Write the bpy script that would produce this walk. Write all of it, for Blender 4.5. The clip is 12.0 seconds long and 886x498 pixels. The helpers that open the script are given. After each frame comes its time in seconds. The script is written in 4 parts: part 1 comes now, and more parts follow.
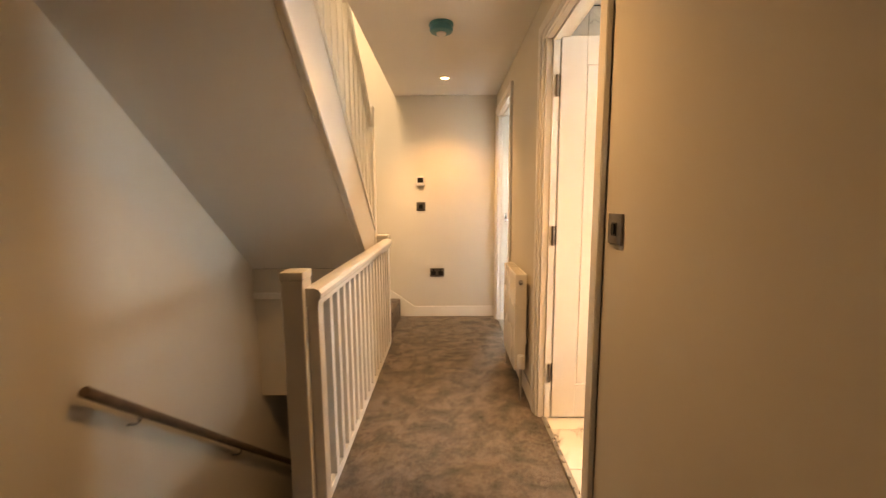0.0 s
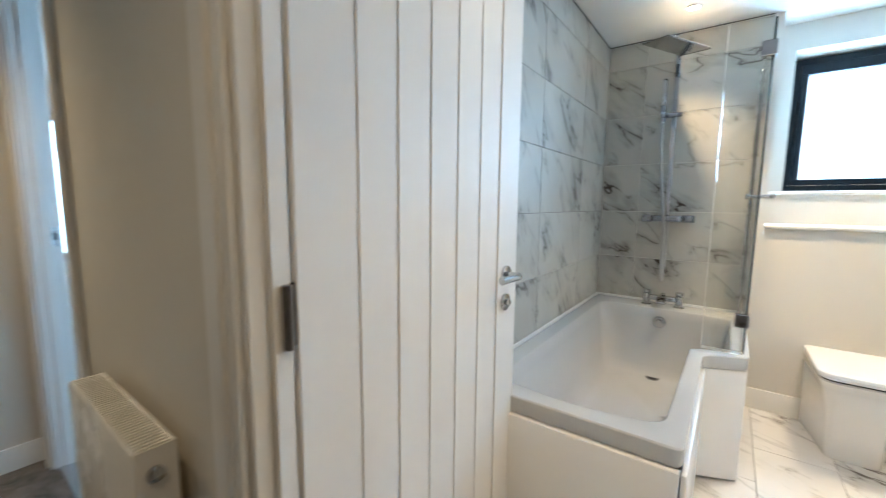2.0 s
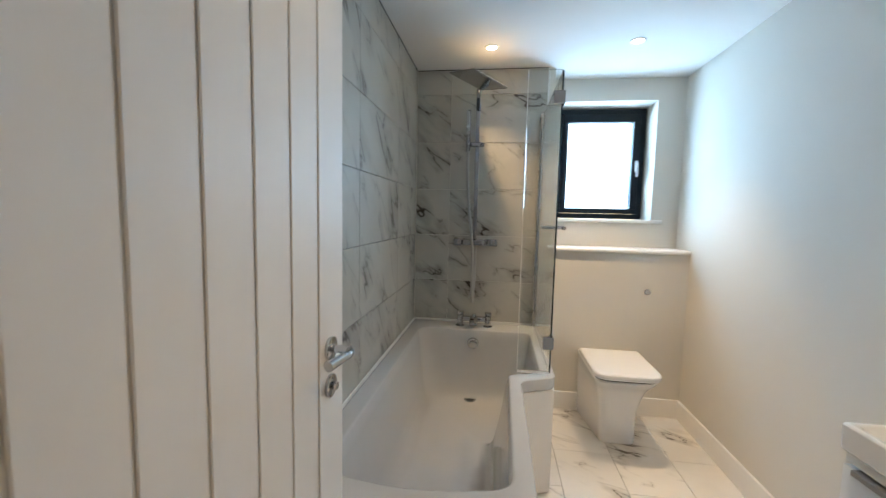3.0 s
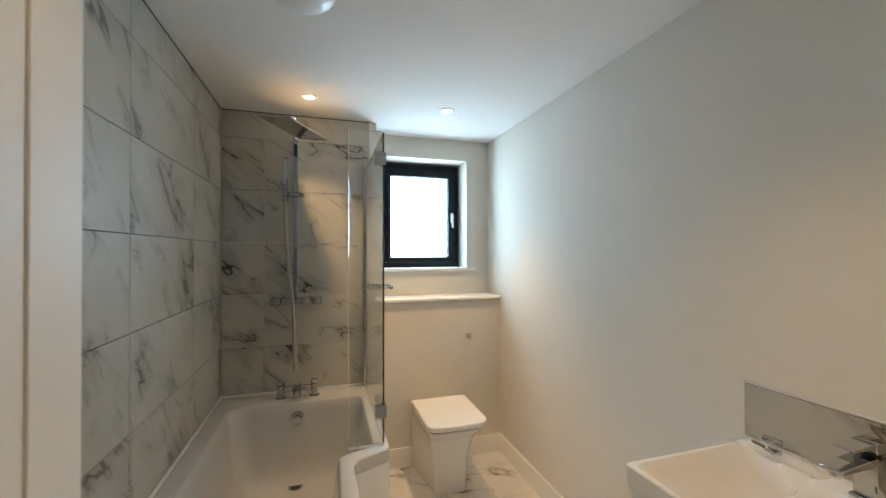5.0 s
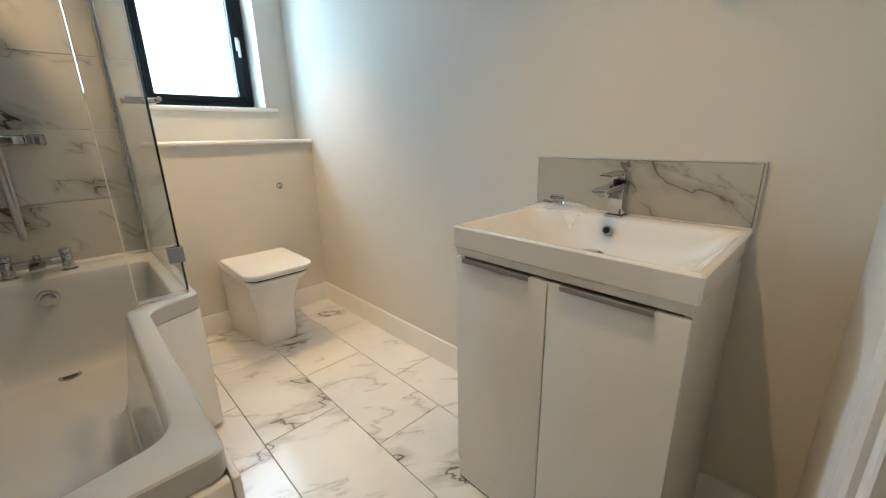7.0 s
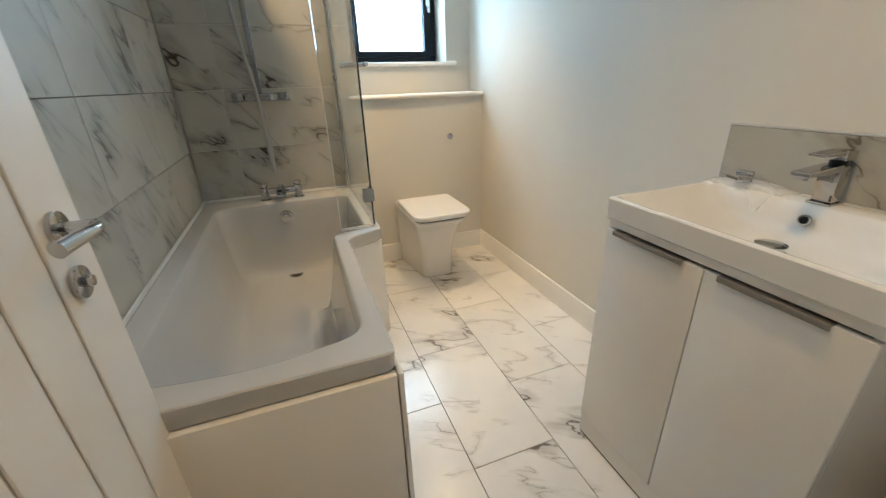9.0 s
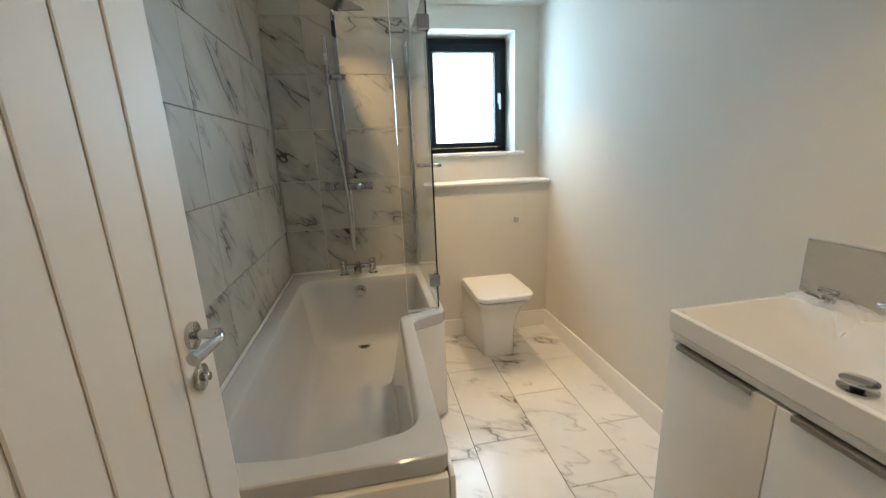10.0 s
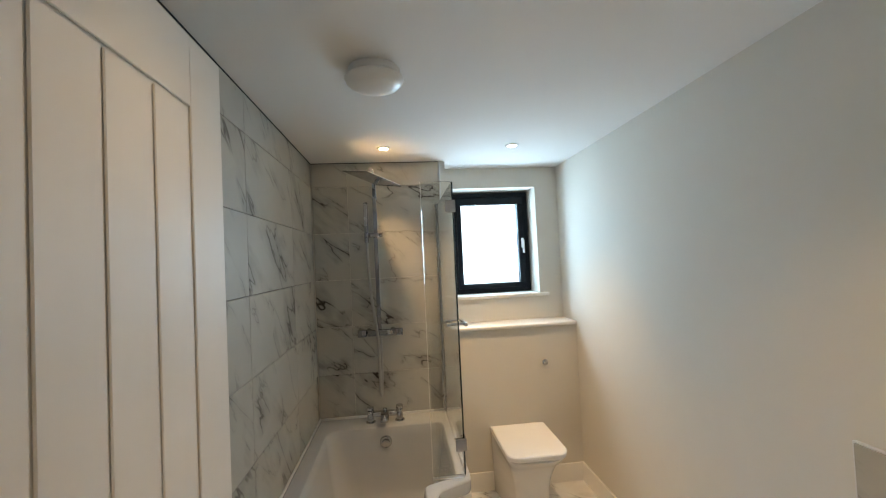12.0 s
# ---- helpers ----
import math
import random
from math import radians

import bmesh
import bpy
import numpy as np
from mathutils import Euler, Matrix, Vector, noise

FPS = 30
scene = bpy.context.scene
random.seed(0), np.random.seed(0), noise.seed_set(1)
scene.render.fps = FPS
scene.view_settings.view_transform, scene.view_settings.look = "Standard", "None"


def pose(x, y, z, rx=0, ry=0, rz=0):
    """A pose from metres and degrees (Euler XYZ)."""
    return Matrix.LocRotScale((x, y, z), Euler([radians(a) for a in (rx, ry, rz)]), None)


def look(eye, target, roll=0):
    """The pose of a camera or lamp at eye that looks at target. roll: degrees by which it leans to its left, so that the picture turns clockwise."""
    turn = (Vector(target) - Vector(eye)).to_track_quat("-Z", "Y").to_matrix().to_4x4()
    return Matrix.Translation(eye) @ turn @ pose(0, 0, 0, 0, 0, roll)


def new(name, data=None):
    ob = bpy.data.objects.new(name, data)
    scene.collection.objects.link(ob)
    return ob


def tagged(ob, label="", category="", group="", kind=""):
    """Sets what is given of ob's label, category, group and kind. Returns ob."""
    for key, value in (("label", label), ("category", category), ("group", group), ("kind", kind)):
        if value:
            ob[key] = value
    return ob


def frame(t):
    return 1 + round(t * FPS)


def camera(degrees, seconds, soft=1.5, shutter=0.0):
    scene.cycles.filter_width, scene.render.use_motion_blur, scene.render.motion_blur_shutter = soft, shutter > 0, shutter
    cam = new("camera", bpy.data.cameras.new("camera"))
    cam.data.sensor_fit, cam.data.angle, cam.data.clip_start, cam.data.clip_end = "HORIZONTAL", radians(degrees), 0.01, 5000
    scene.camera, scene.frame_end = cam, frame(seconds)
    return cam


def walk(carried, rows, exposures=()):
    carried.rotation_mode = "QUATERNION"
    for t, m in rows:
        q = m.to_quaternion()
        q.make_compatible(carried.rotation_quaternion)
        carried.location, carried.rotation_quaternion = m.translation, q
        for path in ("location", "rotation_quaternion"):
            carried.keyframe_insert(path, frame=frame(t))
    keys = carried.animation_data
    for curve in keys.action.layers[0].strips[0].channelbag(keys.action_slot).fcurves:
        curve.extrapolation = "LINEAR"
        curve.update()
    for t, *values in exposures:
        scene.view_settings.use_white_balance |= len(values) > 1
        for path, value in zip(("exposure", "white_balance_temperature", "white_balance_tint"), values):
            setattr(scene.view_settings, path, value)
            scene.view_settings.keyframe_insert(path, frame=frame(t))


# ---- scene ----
cam = camera(97.4, 12.0, soft=1.1, shutter=0.3)
PATH = [
    (0, (0.279, 0.82, 1.185), (0.259, 2.805, 0.936), -0.4),
    (0.5, (0.206, 1.312, 1.182), (0.573, 3.262, 0.935), -0.3),
    (0.7, (0.196, 1.49, 1.166), (0.729, 3.402, 0.922), -0.2),
    (1, (0.256, 1.759, 1.158), (0.999, 3.601, 0.922), 0.3),
    (1.1, (0.251, 1.832, 1.161), (1.094, 3.631, 0.93), 0.6),
    (1.5, (0.32, 2.071, 1.16), (1.496, 3.672, 0.931), 0.4),
    (2, (0.499, 2.284, 1.174), (2.099, 3.462, 0.941), 0.5),
    (2.5, (0.664, 2.389, 1.189), (2.526, 3.084, 0.97), 0.8),
    (2.7, (0.691, 2.402, 1.208), (2.608, 2.932, 1.003), 0.9),
    (3, (0.740, 2.458, 1.264), (2.714, 2.730, 1.090), 1.3),
    (3.2, (0.762, 2.480, 1.302), (2.751, 2.622, 1.156), 1.1),
    (5, (0.839, 2.443, 1.377), (2.752, 1.859, 1.392), -0.1),
    (5.5, (0.912, 2.413, 1.239), (2.695, 1.508, 1.218), -0.3),
    (6, (0.923, 2.392, 1.139), (2.52, 1.196, 0.999), -0.4),
    (6.5, (0.92, 2.409, 1.082), (2.357, 1.065, 0.722), -0.3),
    (6.7, (0.924, 2.423, 1.077), (2.308, 1.058, 0.607), -0.2),
    (8.3, (0.933, 2.495, 1.086), (2.445, 1.491, 0.244), -1.3),
    (8.5, (0.919, 2.497, 1.106), (2.497, 1.605, 0.261), -1.3),
    (9, (0.855, 2.48, 1.141), (2.581, 1.851, 0.35), -1.9),
    (9.5, (0.819, 2.469, 1.205), (2.649, 2.028, 0.53), -2.2),
    (10, (0.807, 2.471, 1.273), (2.718, 2.131, 0.791), -2.3),
    (10.5, (0.802, 2.458, 1.397), (2.759, 2.166, 1.106), -2.3),
    (11, (0.77, 2.456, 1.49), (2.747, 2.191, 1.346), -2.5),
    (11.5, (0.752, 2.455, 1.538), (2.737, 2.211, 1.511), -2.6),
    (12, (0.741, 2.445, 1.53), (2.729, 2.23, 1.588), -2.7),
]
WHITE_BALANCE = [(0.0, 1.82, 12800, 31), (0.7, 1.38, 9300, 19), (1.1, 1.2, 6600, 11), (1.6, 1.12, 5950, 9), (2.0, 0.86, 5700, 8), (2.5, 0.42, 5950, 12), (3.2, 0.02, 6450, 12), (5.0, -0.18, 7350, 14), (6.5, 0.03, 6850, 10), (8.5, 0.08, 6700, 9), (9.5, 0.02, 6850, 9), (10.5, -0.1, 7150, 12), (12.0, -0.2, 7400, 14)]
walk(cam, [(t, look(eye, target, roll)) for t, eye, target, roll in PATH], WHITE_BALANCE)

# ---- world and large lights ----
world = bpy.data.worlds.new("world")
scene.world = world
world.use_nodes = True
wn = world.node_tree.nodes
sky = wn.new("ShaderNodeTexSky")
sky.sky_type, sky.sun_disc, sky.sun_elevation, sky.sun_rotation = "NISHITA", False, radians(38), radians(100)
wn["Background"].inputs["Strength"].default_value = 0.12
world.node_tree.links.new(sky.outputs["Color"], wn["Background"].inputs["Color"])


def lamp(name, kind, m, power, colour, size=0.1, size_y=None, spot=None):
    data = bpy.data.lights.new(name, kind)
    data.energy, data.color = power, colour
    if kind == "AREA":
        data.shape, data.size, data.size_y = "RECTANGLE", size, size_y or size
    if kind == "SPOT":
        data.shadow_soft_size, data.spot_size, data.spot_blend = size, radians(spot), 0.85
    if kind == "SUN":
        data.angle = size
    ob = new(name, data)
    ob.matrix_world = m
    return ob


lamp("sun", "SUN", look((0, 0, 20), (-9, 12, 6), 0), 1.2, (1.0, 0.95, 0.88), radians(12))
DAY = (0.43, 0.72, 1.0)
WARM = (1.0, 0.69, 0.36)
lamp("daylight_bathroom", "AREA", look((3.745, 1.7475, 1.65), (2.6, 1.7475, 1.65)), 11.5, DAY, 0.43, 0.62).data.spread = radians(160)
lamp("daylight_bedroom", "AREA", look((1.75, 7.7, 1.5), (1.75, 4, 1.1)), 170.0, DAY, 1.8, 1.8)
# unseen fill lamp added high in the closed stairwell, for light from upstairs
lamp("stairwell_fill", "AREA", look((-0.75, 2.6, 4.3), (-0.75, 3.2, 0)), 25.0, (1.0, 0.98, 0.80), 0.8, 1.2)
# the fourth position, (1.375, 2.50), is an unseen lamp added to light the door
SPOTS = [(2.985, 2.52), (2.965, 1.766), (1.375, 1.92), (1.375, 2.50), (0.266, 4.19), (0.24, 2.30), (1.35, 6.65)]
SPOT_POWER = [33, 50, 25, 6, 17, 11, 10]
SPOT_CONE = [92, 80, 106, 110, 120, 135, 120]
CEIL = 2.19


# ---- mesh helpers ----
ORG = {}


def box(bm, x0, x1, y0, y1, z0, z1, m=None):
    g = bmesh.ops.create_cube(bm, size=1.0)
    vs = g["verts"]
    for v in vs:
        v.co = Vector(((x0 + x1) / 2 + v.co.x * (x1 - x0), (y0 + y1) / 2 + v.co.y * (y1 - y0), (z0 + z1) / 2 + v.co.z * (z1 - z0)))
        if m:
            v.co = m @ v.co
    return vs


def bx(x0, x1, y0, y1, z0, z1, bevel=0.0, seg=1, m=None):
    bm = bmesh.new()
    box(bm, x0, x1, y0, y1, z0, z1, m)
    if bevel:
        bmesh.ops.bevel(bm, geom=bm.edges[:], offset=bevel, segments=seg, profile=0.5, affect="EDGES")
    return bm


def cyl(bm, a, b, r0, r1=None, n=24):
    a, b = Vector(a), Vector(b)
    r1 = r0 if r1 is None else r1
    d = b - a
    m = Matrix.Translation((a + b) / 2) @ d.to_track_quat("Z", "Y").to_matrix().to_4x4()
    bmesh.ops.create_cone(bm, cap_ends=True, segments=n, radius1=r0, radius2=r1, depth=d.length, matrix=m)
    return bm


def rod(a, b, r0, r1=None, n=24, bevel=0.0):
    bm = cyl(bmesh.new(), a, b, r0, r1, n)
    if bevel:
        rim = [e for e in bm.edges if len(e.link_faces) == 2 and e.calc_face_angle() > 1.0]
        bmesh.ops.bevel(bm, geom=rim, offset=bevel, segments=2, profile=0.5, affect="EDGES")
    return bm


def tube(points, r, n=10):
    """A round pipe along points, smoothed by a Catmull-Rom curve."""
    p = [Vector(q) for q in points]
    path = []
    for i in range(len(p) - 1):
        a, b, c, d = p[max(i - 1, 0)], p[i], p[i + 1], p[min(i + 2, len(p) - 1)]
        for k in range(6):
            t = k / 6
            path.append(0.5 * ((2 * b) + (c - a) * t + (2 * a - 5 * b + 4 * c - d) * t * t + (3 * b - a - 3 * c + d) * t ** 3))
    path.append(p[-1])
    bm = bmesh.new()
    rings = []
    side = None
    span = r if isinstance(r, tuple) else (r, r)
    for i, q in enumerate(path):
        r = span[0] + (span[1] - span[0]) * i / (len(path) - 1)
        t = (path[min(i + 1, len(path) - 1)] - path[max(i - 1, 0)]).normalized()
        if side is None:
            side = t.orthogonal().normalized()
        side = (side - t * side.dot(t)).normalized()
        up = t.cross(side)
        rings.append([bm.verts.new(q + (side * math.cos(a) + up * math.sin(a)) * r) for a in [2 * math.pi * k / n for k in range(n)]])
    for a, b in zip(rings, rings[1:]):
        for k in range(n):
            bm.faces.new((a[k], a[(k + 1) % n], b[(k + 1) % n], b[k]))
    bm.faces.new(rings[0][::-1])
    bm.faces.new(rings[-1])
    return bm


def lathe(profile, centre, n=32, ring=False):
    """A turned solid about the z axis: rows of radius and height."""
    bm = bmesh.new()
    rings = [[bm.verts.new((centre[0] + r * math.cos(a), centre[1] + r * math.sin(a), centre[2] + z)) for a in [2 * math.pi * k / n for k in range(n)]] for r, z in profile]
    for a, b in zip(rings, rings[1:]):
        for k in range(n):
            bm.faces.new((a[k], a[(k + 1) % n], b[(k + 1) % n], b[k]))
    if not ring:
        bm.faces.new(rings[0][::-1])
        bm.faces.new(rings[-1])
    return bm


def rounded(points, radii, n=6):
    """A closed outline with its corners rounded: the same number of points for each corner."""
    out, k = [], len(points)
    for i in range(k):
        p, a, b = Vector(points[i]), Vector(points[i - 1]), Vector(points[(i + 1) % k])
        r = radii[i] if isinstance(radii, (list, tuple)) else radii
        s, e = p + (a - p).normalized() * r, p + (b - p).normalized() * r
        for j in range(n + 1):
            t = j / n
            out.append((1 - t) ** 2 * s + 2 * t * (1 - t) * p + t * t * e)
    return out


def inset(points, d):
    """An outline (counter-clockwise) moved inwards by d."""
    out, k = [], len(points)
    for i in range(k):
        p, a, b = Vector(points[i]), Vector(points[i - 1]), Vector(points[(i + 1) % k])
        u, v = (p - a).normalized(), (b - p).normalized()
        nu, nv = Vector((-u.y, u.x)), Vector((-v.y, v.x))
        w = (nu + nv)
        out.append(p + w * (d / max(0.3, w.dot(nu))))
    return out


def loft(bm, loops, cap_first=False, cap_last=True):
    """Skin between closed outlines given as (points, z)."""
    rings = [[bm.verts.new((p.x, p.y, z)) for p in pts] for pts, z in loops]
    k = len(rings[0])
    for a, b in zip(rings, rings[1:]):
        for j in range(k):
            bm.faces.new((a[j], a[(j + 1) % k], b[(j + 1) % k], b[j]))
    if cap_first:
        bm.faces.new(rings[0][::-1])
    if cap_last:
        bm.faces.new(rings[-1])
    return bm


def prism(outline, axis, a0, a1, bevel=0.0):
    """A solid from an outline in the two other axes, between a0 and a1 along axis."""
    bm = bmesh.new()

    def at(u, v, a):
        return (a, u, v) if axis == "x" else (u, a, v) if axis == "y" else (u, v, a)
    lo = [bm.verts.new(at(u, v, a0)) for u, v in outline]
    hi = [bm.verts.new(at(u, v, a1)) for u, v in outline]
    k = len(lo)
    for j in range(k):
        bm.faces.new((lo[j], lo[(j + 1) % k], hi[(j + 1) % k], hi[j]))
    bm.faces.new(lo[::-1])
    bm.faces.new(hi)
    if bevel:
        bmesh.ops.bevel(bm, geom=bm.edges[:], offset=bevel, segments=1, profile=0.5, affect="EDGES")
    return bm


def finish(bm, name, smooth, shift=None):
    bmesh.ops.recalc_face_normals(bm, faces=bm.faces[:])
    if shift:
        bmesh.ops.translate(bm, verts=bm.verts[:], vec=-Vector(shift))
    me = bpy.data.meshes.new(name)
    if smooth:
        for f in bm.faces:
            f.smooth = True
        for e in bm.edges:
            if len(e.link_faces) == 2 and e.calc_face_angle() > radians(35):
                e.smooth = False
    bm.to_mesh(me)
    bm.free()
    return me


def thing(name, origin, label, category, group="", kind=""):
    ob = new(name)
    ob.location = origin
    ob.empty_display_size = 0.1
    ORG[ob] = Vector(origin)
    return tagged(ob, label, category, group, kind)


def part(name, bm, material, parent, label="", smooth=True):
    me = finish(bm, name, smooth, ORG[parent])
    ob = new(name, me)
    me.materials.append(material)
    ob.parent = parent
    ORG[ob] = ORG[parent]
    return tagged(ob, label)


def solid(name, bm, material, label="", category="", kind="", group="", smooth=True, origin=(0, 0, 0)):
    me = finish(bm, name, smooth, origin)
    ob = new(name, me)
    ob.location = origin
    me.materials.append(material)
    ORG[ob] = Vector(origin)
    return tagged(ob, label, category, group, kind)


# ---- materials ----
def material(name, colour, rough=0.5, metal=0.0, vary=0.06, scale=3.0, fine=120.0, bump=0.05, dist=0.002, coat=0.0, rough_vary=0.06, spec=0.5):
    """Paint, plaster, ceramic, metal: a base colour with faint uneven wear at two scales and fine relief."""
    m = bpy.data.materials.new(name)
    m.use_nodes = True
    nt = m.node_tree
    n, l = nt.nodes, nt.links
    b = n["Principled BSDF"]
    tc = n.new("ShaderNodeTexCoord")
    big, small = n.new("ShaderNodeTexNoise"), n.new("ShaderNodeTexNoise")
    big.inputs["Scale"].default_value, big.inputs["Detail"].default_value = scale, 6
    small.inputs["Scale"].default_value, small.inputs["Detail"].default_value = fine, 4
    l.new(tc.outputs["Object"], big.inputs["Vector"])
    l.new(tc.outputs["Object"], small.inputs["Vector"])
    ramp = n.new("ShaderNodeValToRGB")
    ramp.color_ramp.elements[0].position, ramp.color_ramp.elements[1].position = 0.3, 0.7
    ramp.color_ramp.elements[0].color = (*[c * (1 - vary) for c in colour], 1)
    ramp.color_ramp.elements[1].color = (*[min(1, c * (1 + vary * 0.5)) for c in colour], 1)
    l.new(big.outputs["Fac"], ramp.inputs["Fac"])
    l.new(ramp.outputs["Color"], b.inputs["Base Color"])
    rr = n.new("ShaderNodeMapRange")
    rr.inputs["To Min"].default_value, rr.inputs["To Max"].default_value = max(0.02, rough - rough_vary), min(1, rough + rough_vary)
    l.new(big.outputs["Fac"], rr.inputs["Value"])
    l.new(rr.outputs["Result"], b.inputs["Roughness"])
    b.inputs["Metallic"].default_value = metal
    b.inputs["Coat Weight"].default_value = coat
    b.inputs["Coat Roughness"].default_value = 0.08
    b.inputs["Specular IOR Level"].default_value = spec
    if bump:
        bp = n.new("ShaderNodeBump")
        bp.inputs["Strength"].default_value, bp.inputs["Distance"].default_value = bump, dist
        l.new(small.outputs["Fac"], bp.inputs["Height"])
        l.new(bp.outputs["Normal"], b.inputs["Normal"])
    return m


def marble(name, base, vein, rough=0.12, amount=1.0, turn=-38, fine=1.0, detail=4.2, gate_from=0.44, size=1.0):
    """Printed porcelain: off-white clouds and thin branching grey-brown veins that run aslant, different on each tile."""
    m = bpy.data.materials.new(name)
    m.use_nodes = True
    nt = m.node_tree
    n, l = nt.nodes, nt.links
    b = n["Principled BSDF"]
    tc, info = n.new("ShaderNodeTexCoord"), n.new("ShaderNodeObjectInfo")
    mul = n.new("ShaderNodeVectorMath")
    mul.operation = "MULTIPLY_ADD"
    l.new(info.outputs["Random"], mul.inputs[0])
    mul.inputs[1].default_value = (17.0, 9.0, 13.0)
    l.new(tc.outputs["Object"], mul.inputs[2])
    mp = n.new("ShaderNodeMapping")
    mp.vector_type = "TEXTURE"
    mp.inputs["Rotation"].default_value = (0, 0, radians(turn))
    mp.inputs["Scale"].default_value = (2.3, 0.8, 1.0)
    l.new(mul.outputs["Vector"], mp.inputs["Vector"])
    total = None
    for scale, width, strength, detail in ((1.5 * size, 0.0100 * fine, 1.0, detail), (3.2 * size, 0.0085 * fine, 0.6, detail)):
        no = n.new("ShaderNodeTexNoise")
        no.inputs["Scale"].default_value, no.inputs["Detail"].default_value = scale, detail
        no.inputs["Roughness"].default_value, no.inputs["Distortion"].default_value = 0.52, 0.35
        l.new(mp.outputs["Vector"], no.inputs["Vector"])
        sub = n.new("ShaderNodeMath")
        sub.operation = "SUBTRACT"
        l.new(no.outputs["Fac"], sub.inputs[0])
        sub.inputs[1].default_value = 0.5
        ab = n.new("ShaderNodeMath")
        ab.operation = "ABSOLUTE"
        l.new(sub.outputs[0], ab.inputs[0])
        mr = n.new("ShaderNodeMapRange")
        mr.interpolation_type = "SMOOTHSTEP"
        mr.inputs["From Min"].default_value, mr.inputs["From Max"].default_value = 0.0, width
        mr.inputs["To Min"].default_value, mr.inputs["To Max"].default_value = strength, 0.0
        l.new(ab.outputs[0], mr.inputs["Value"])
        # veins fade in and out along their length
        gate = n.new("ShaderNodeTexNoise")
        gate.inputs["Scale"].default_value = scale * 1.9
        l.new(mul.outputs["Vector"], gate.inputs["Vector"])
        gr = n.new("ShaderNodeMapRange")
        gr.inputs["From Min"].default_value, gr.inputs["From Max"].default_value = gate_from, gate_from + 0.10
        l.new(gate.outputs["Fac"], gr.inputs["Value"])
        pr = n.new("ShaderNodeMath")
        pr.operation = "MULTIPLY"
        l.new(mr.outputs["Result"], pr.inputs[0])
        l.new(gr.outputs["Result"], pr.inputs[1])
        # a soft grey halo beside each vein
        ha = n.new("ShaderNodeMapRange")
        ha.interpolation_type = "SMOOTHSTEP"
        ha.inputs["From Min"].default_value, ha.inputs["From Max"].default_value = 0.0, width * 6
        ha.inputs["To Min"].default_value, ha.inputs["To Max"].default_value = strength * 0.34, 0.0
        l.new(ab.outputs[0], ha.inputs["Value"])
        hg = n.new("ShaderNodeMath")
        hg.operation = "MULTIPLY"
        l.new(ha.outputs["Result"], hg.inputs[0])
        l.new(gr.outputs["Result"], hg.inputs[1])
        mx = n.new("ShaderNodeMath")
        mx.operation = "MAXIMUM"
        l.new(pr.outputs[0], mx.inputs[0])
        l.new(hg.outputs[0], mx.inputs[1])
        if total is None:
            total = mx
        else:
            ad = n.new("ShaderNodeMath")
            ad.operation, ad.use_clamp = "ADD", True
            l.new(total.outputs[0], ad.inputs[0])
            l.new(mx.outputs[0], ad.inputs[1])
            total = ad
    am = n.new("ShaderNodeMath")
    am.operation = "MULTIPLY"
    l.new(total.outputs[0], am.inputs[0])
    am.inputs[1].default_value = amount
    cloud = n.new("ShaderNodeTexNoise")
    cloud.inputs["Scale"].default_value, cloud.inputs["Detail"].default_value = 3.5, 5
    l.new(mul.outputs["Vector"], cloud.inputs["Vector"])
    cr = n.new("ShaderNodeValToRGB")
    cr.color_ramp.elements[0].position, cr.color_ramp.elements[1].position = 0.3, 0.65
    cr.color_ramp.elements[0].color = (*[c * 0.88 for c in base], 1)
    cr.color_ramp.elements[1].color = (*base, 1)
    l.new(cloud.outputs["Fac"], cr.inputs["Fac"])
    mix = n.new("ShaderNodeMix")
    mix.data_type = "RGBA"
    l.new(am.outputs[0], mix.inputs["Factor"])
    l.new(cr.outputs["Color"], mix.inputs["A"])
    mix.inputs["B"].default_value = (*vein, 1)
    l.new(mix.outputs["Result"], b.inputs["Base Color"])
    b.inputs["Roughness"].default_value = rough
    return m


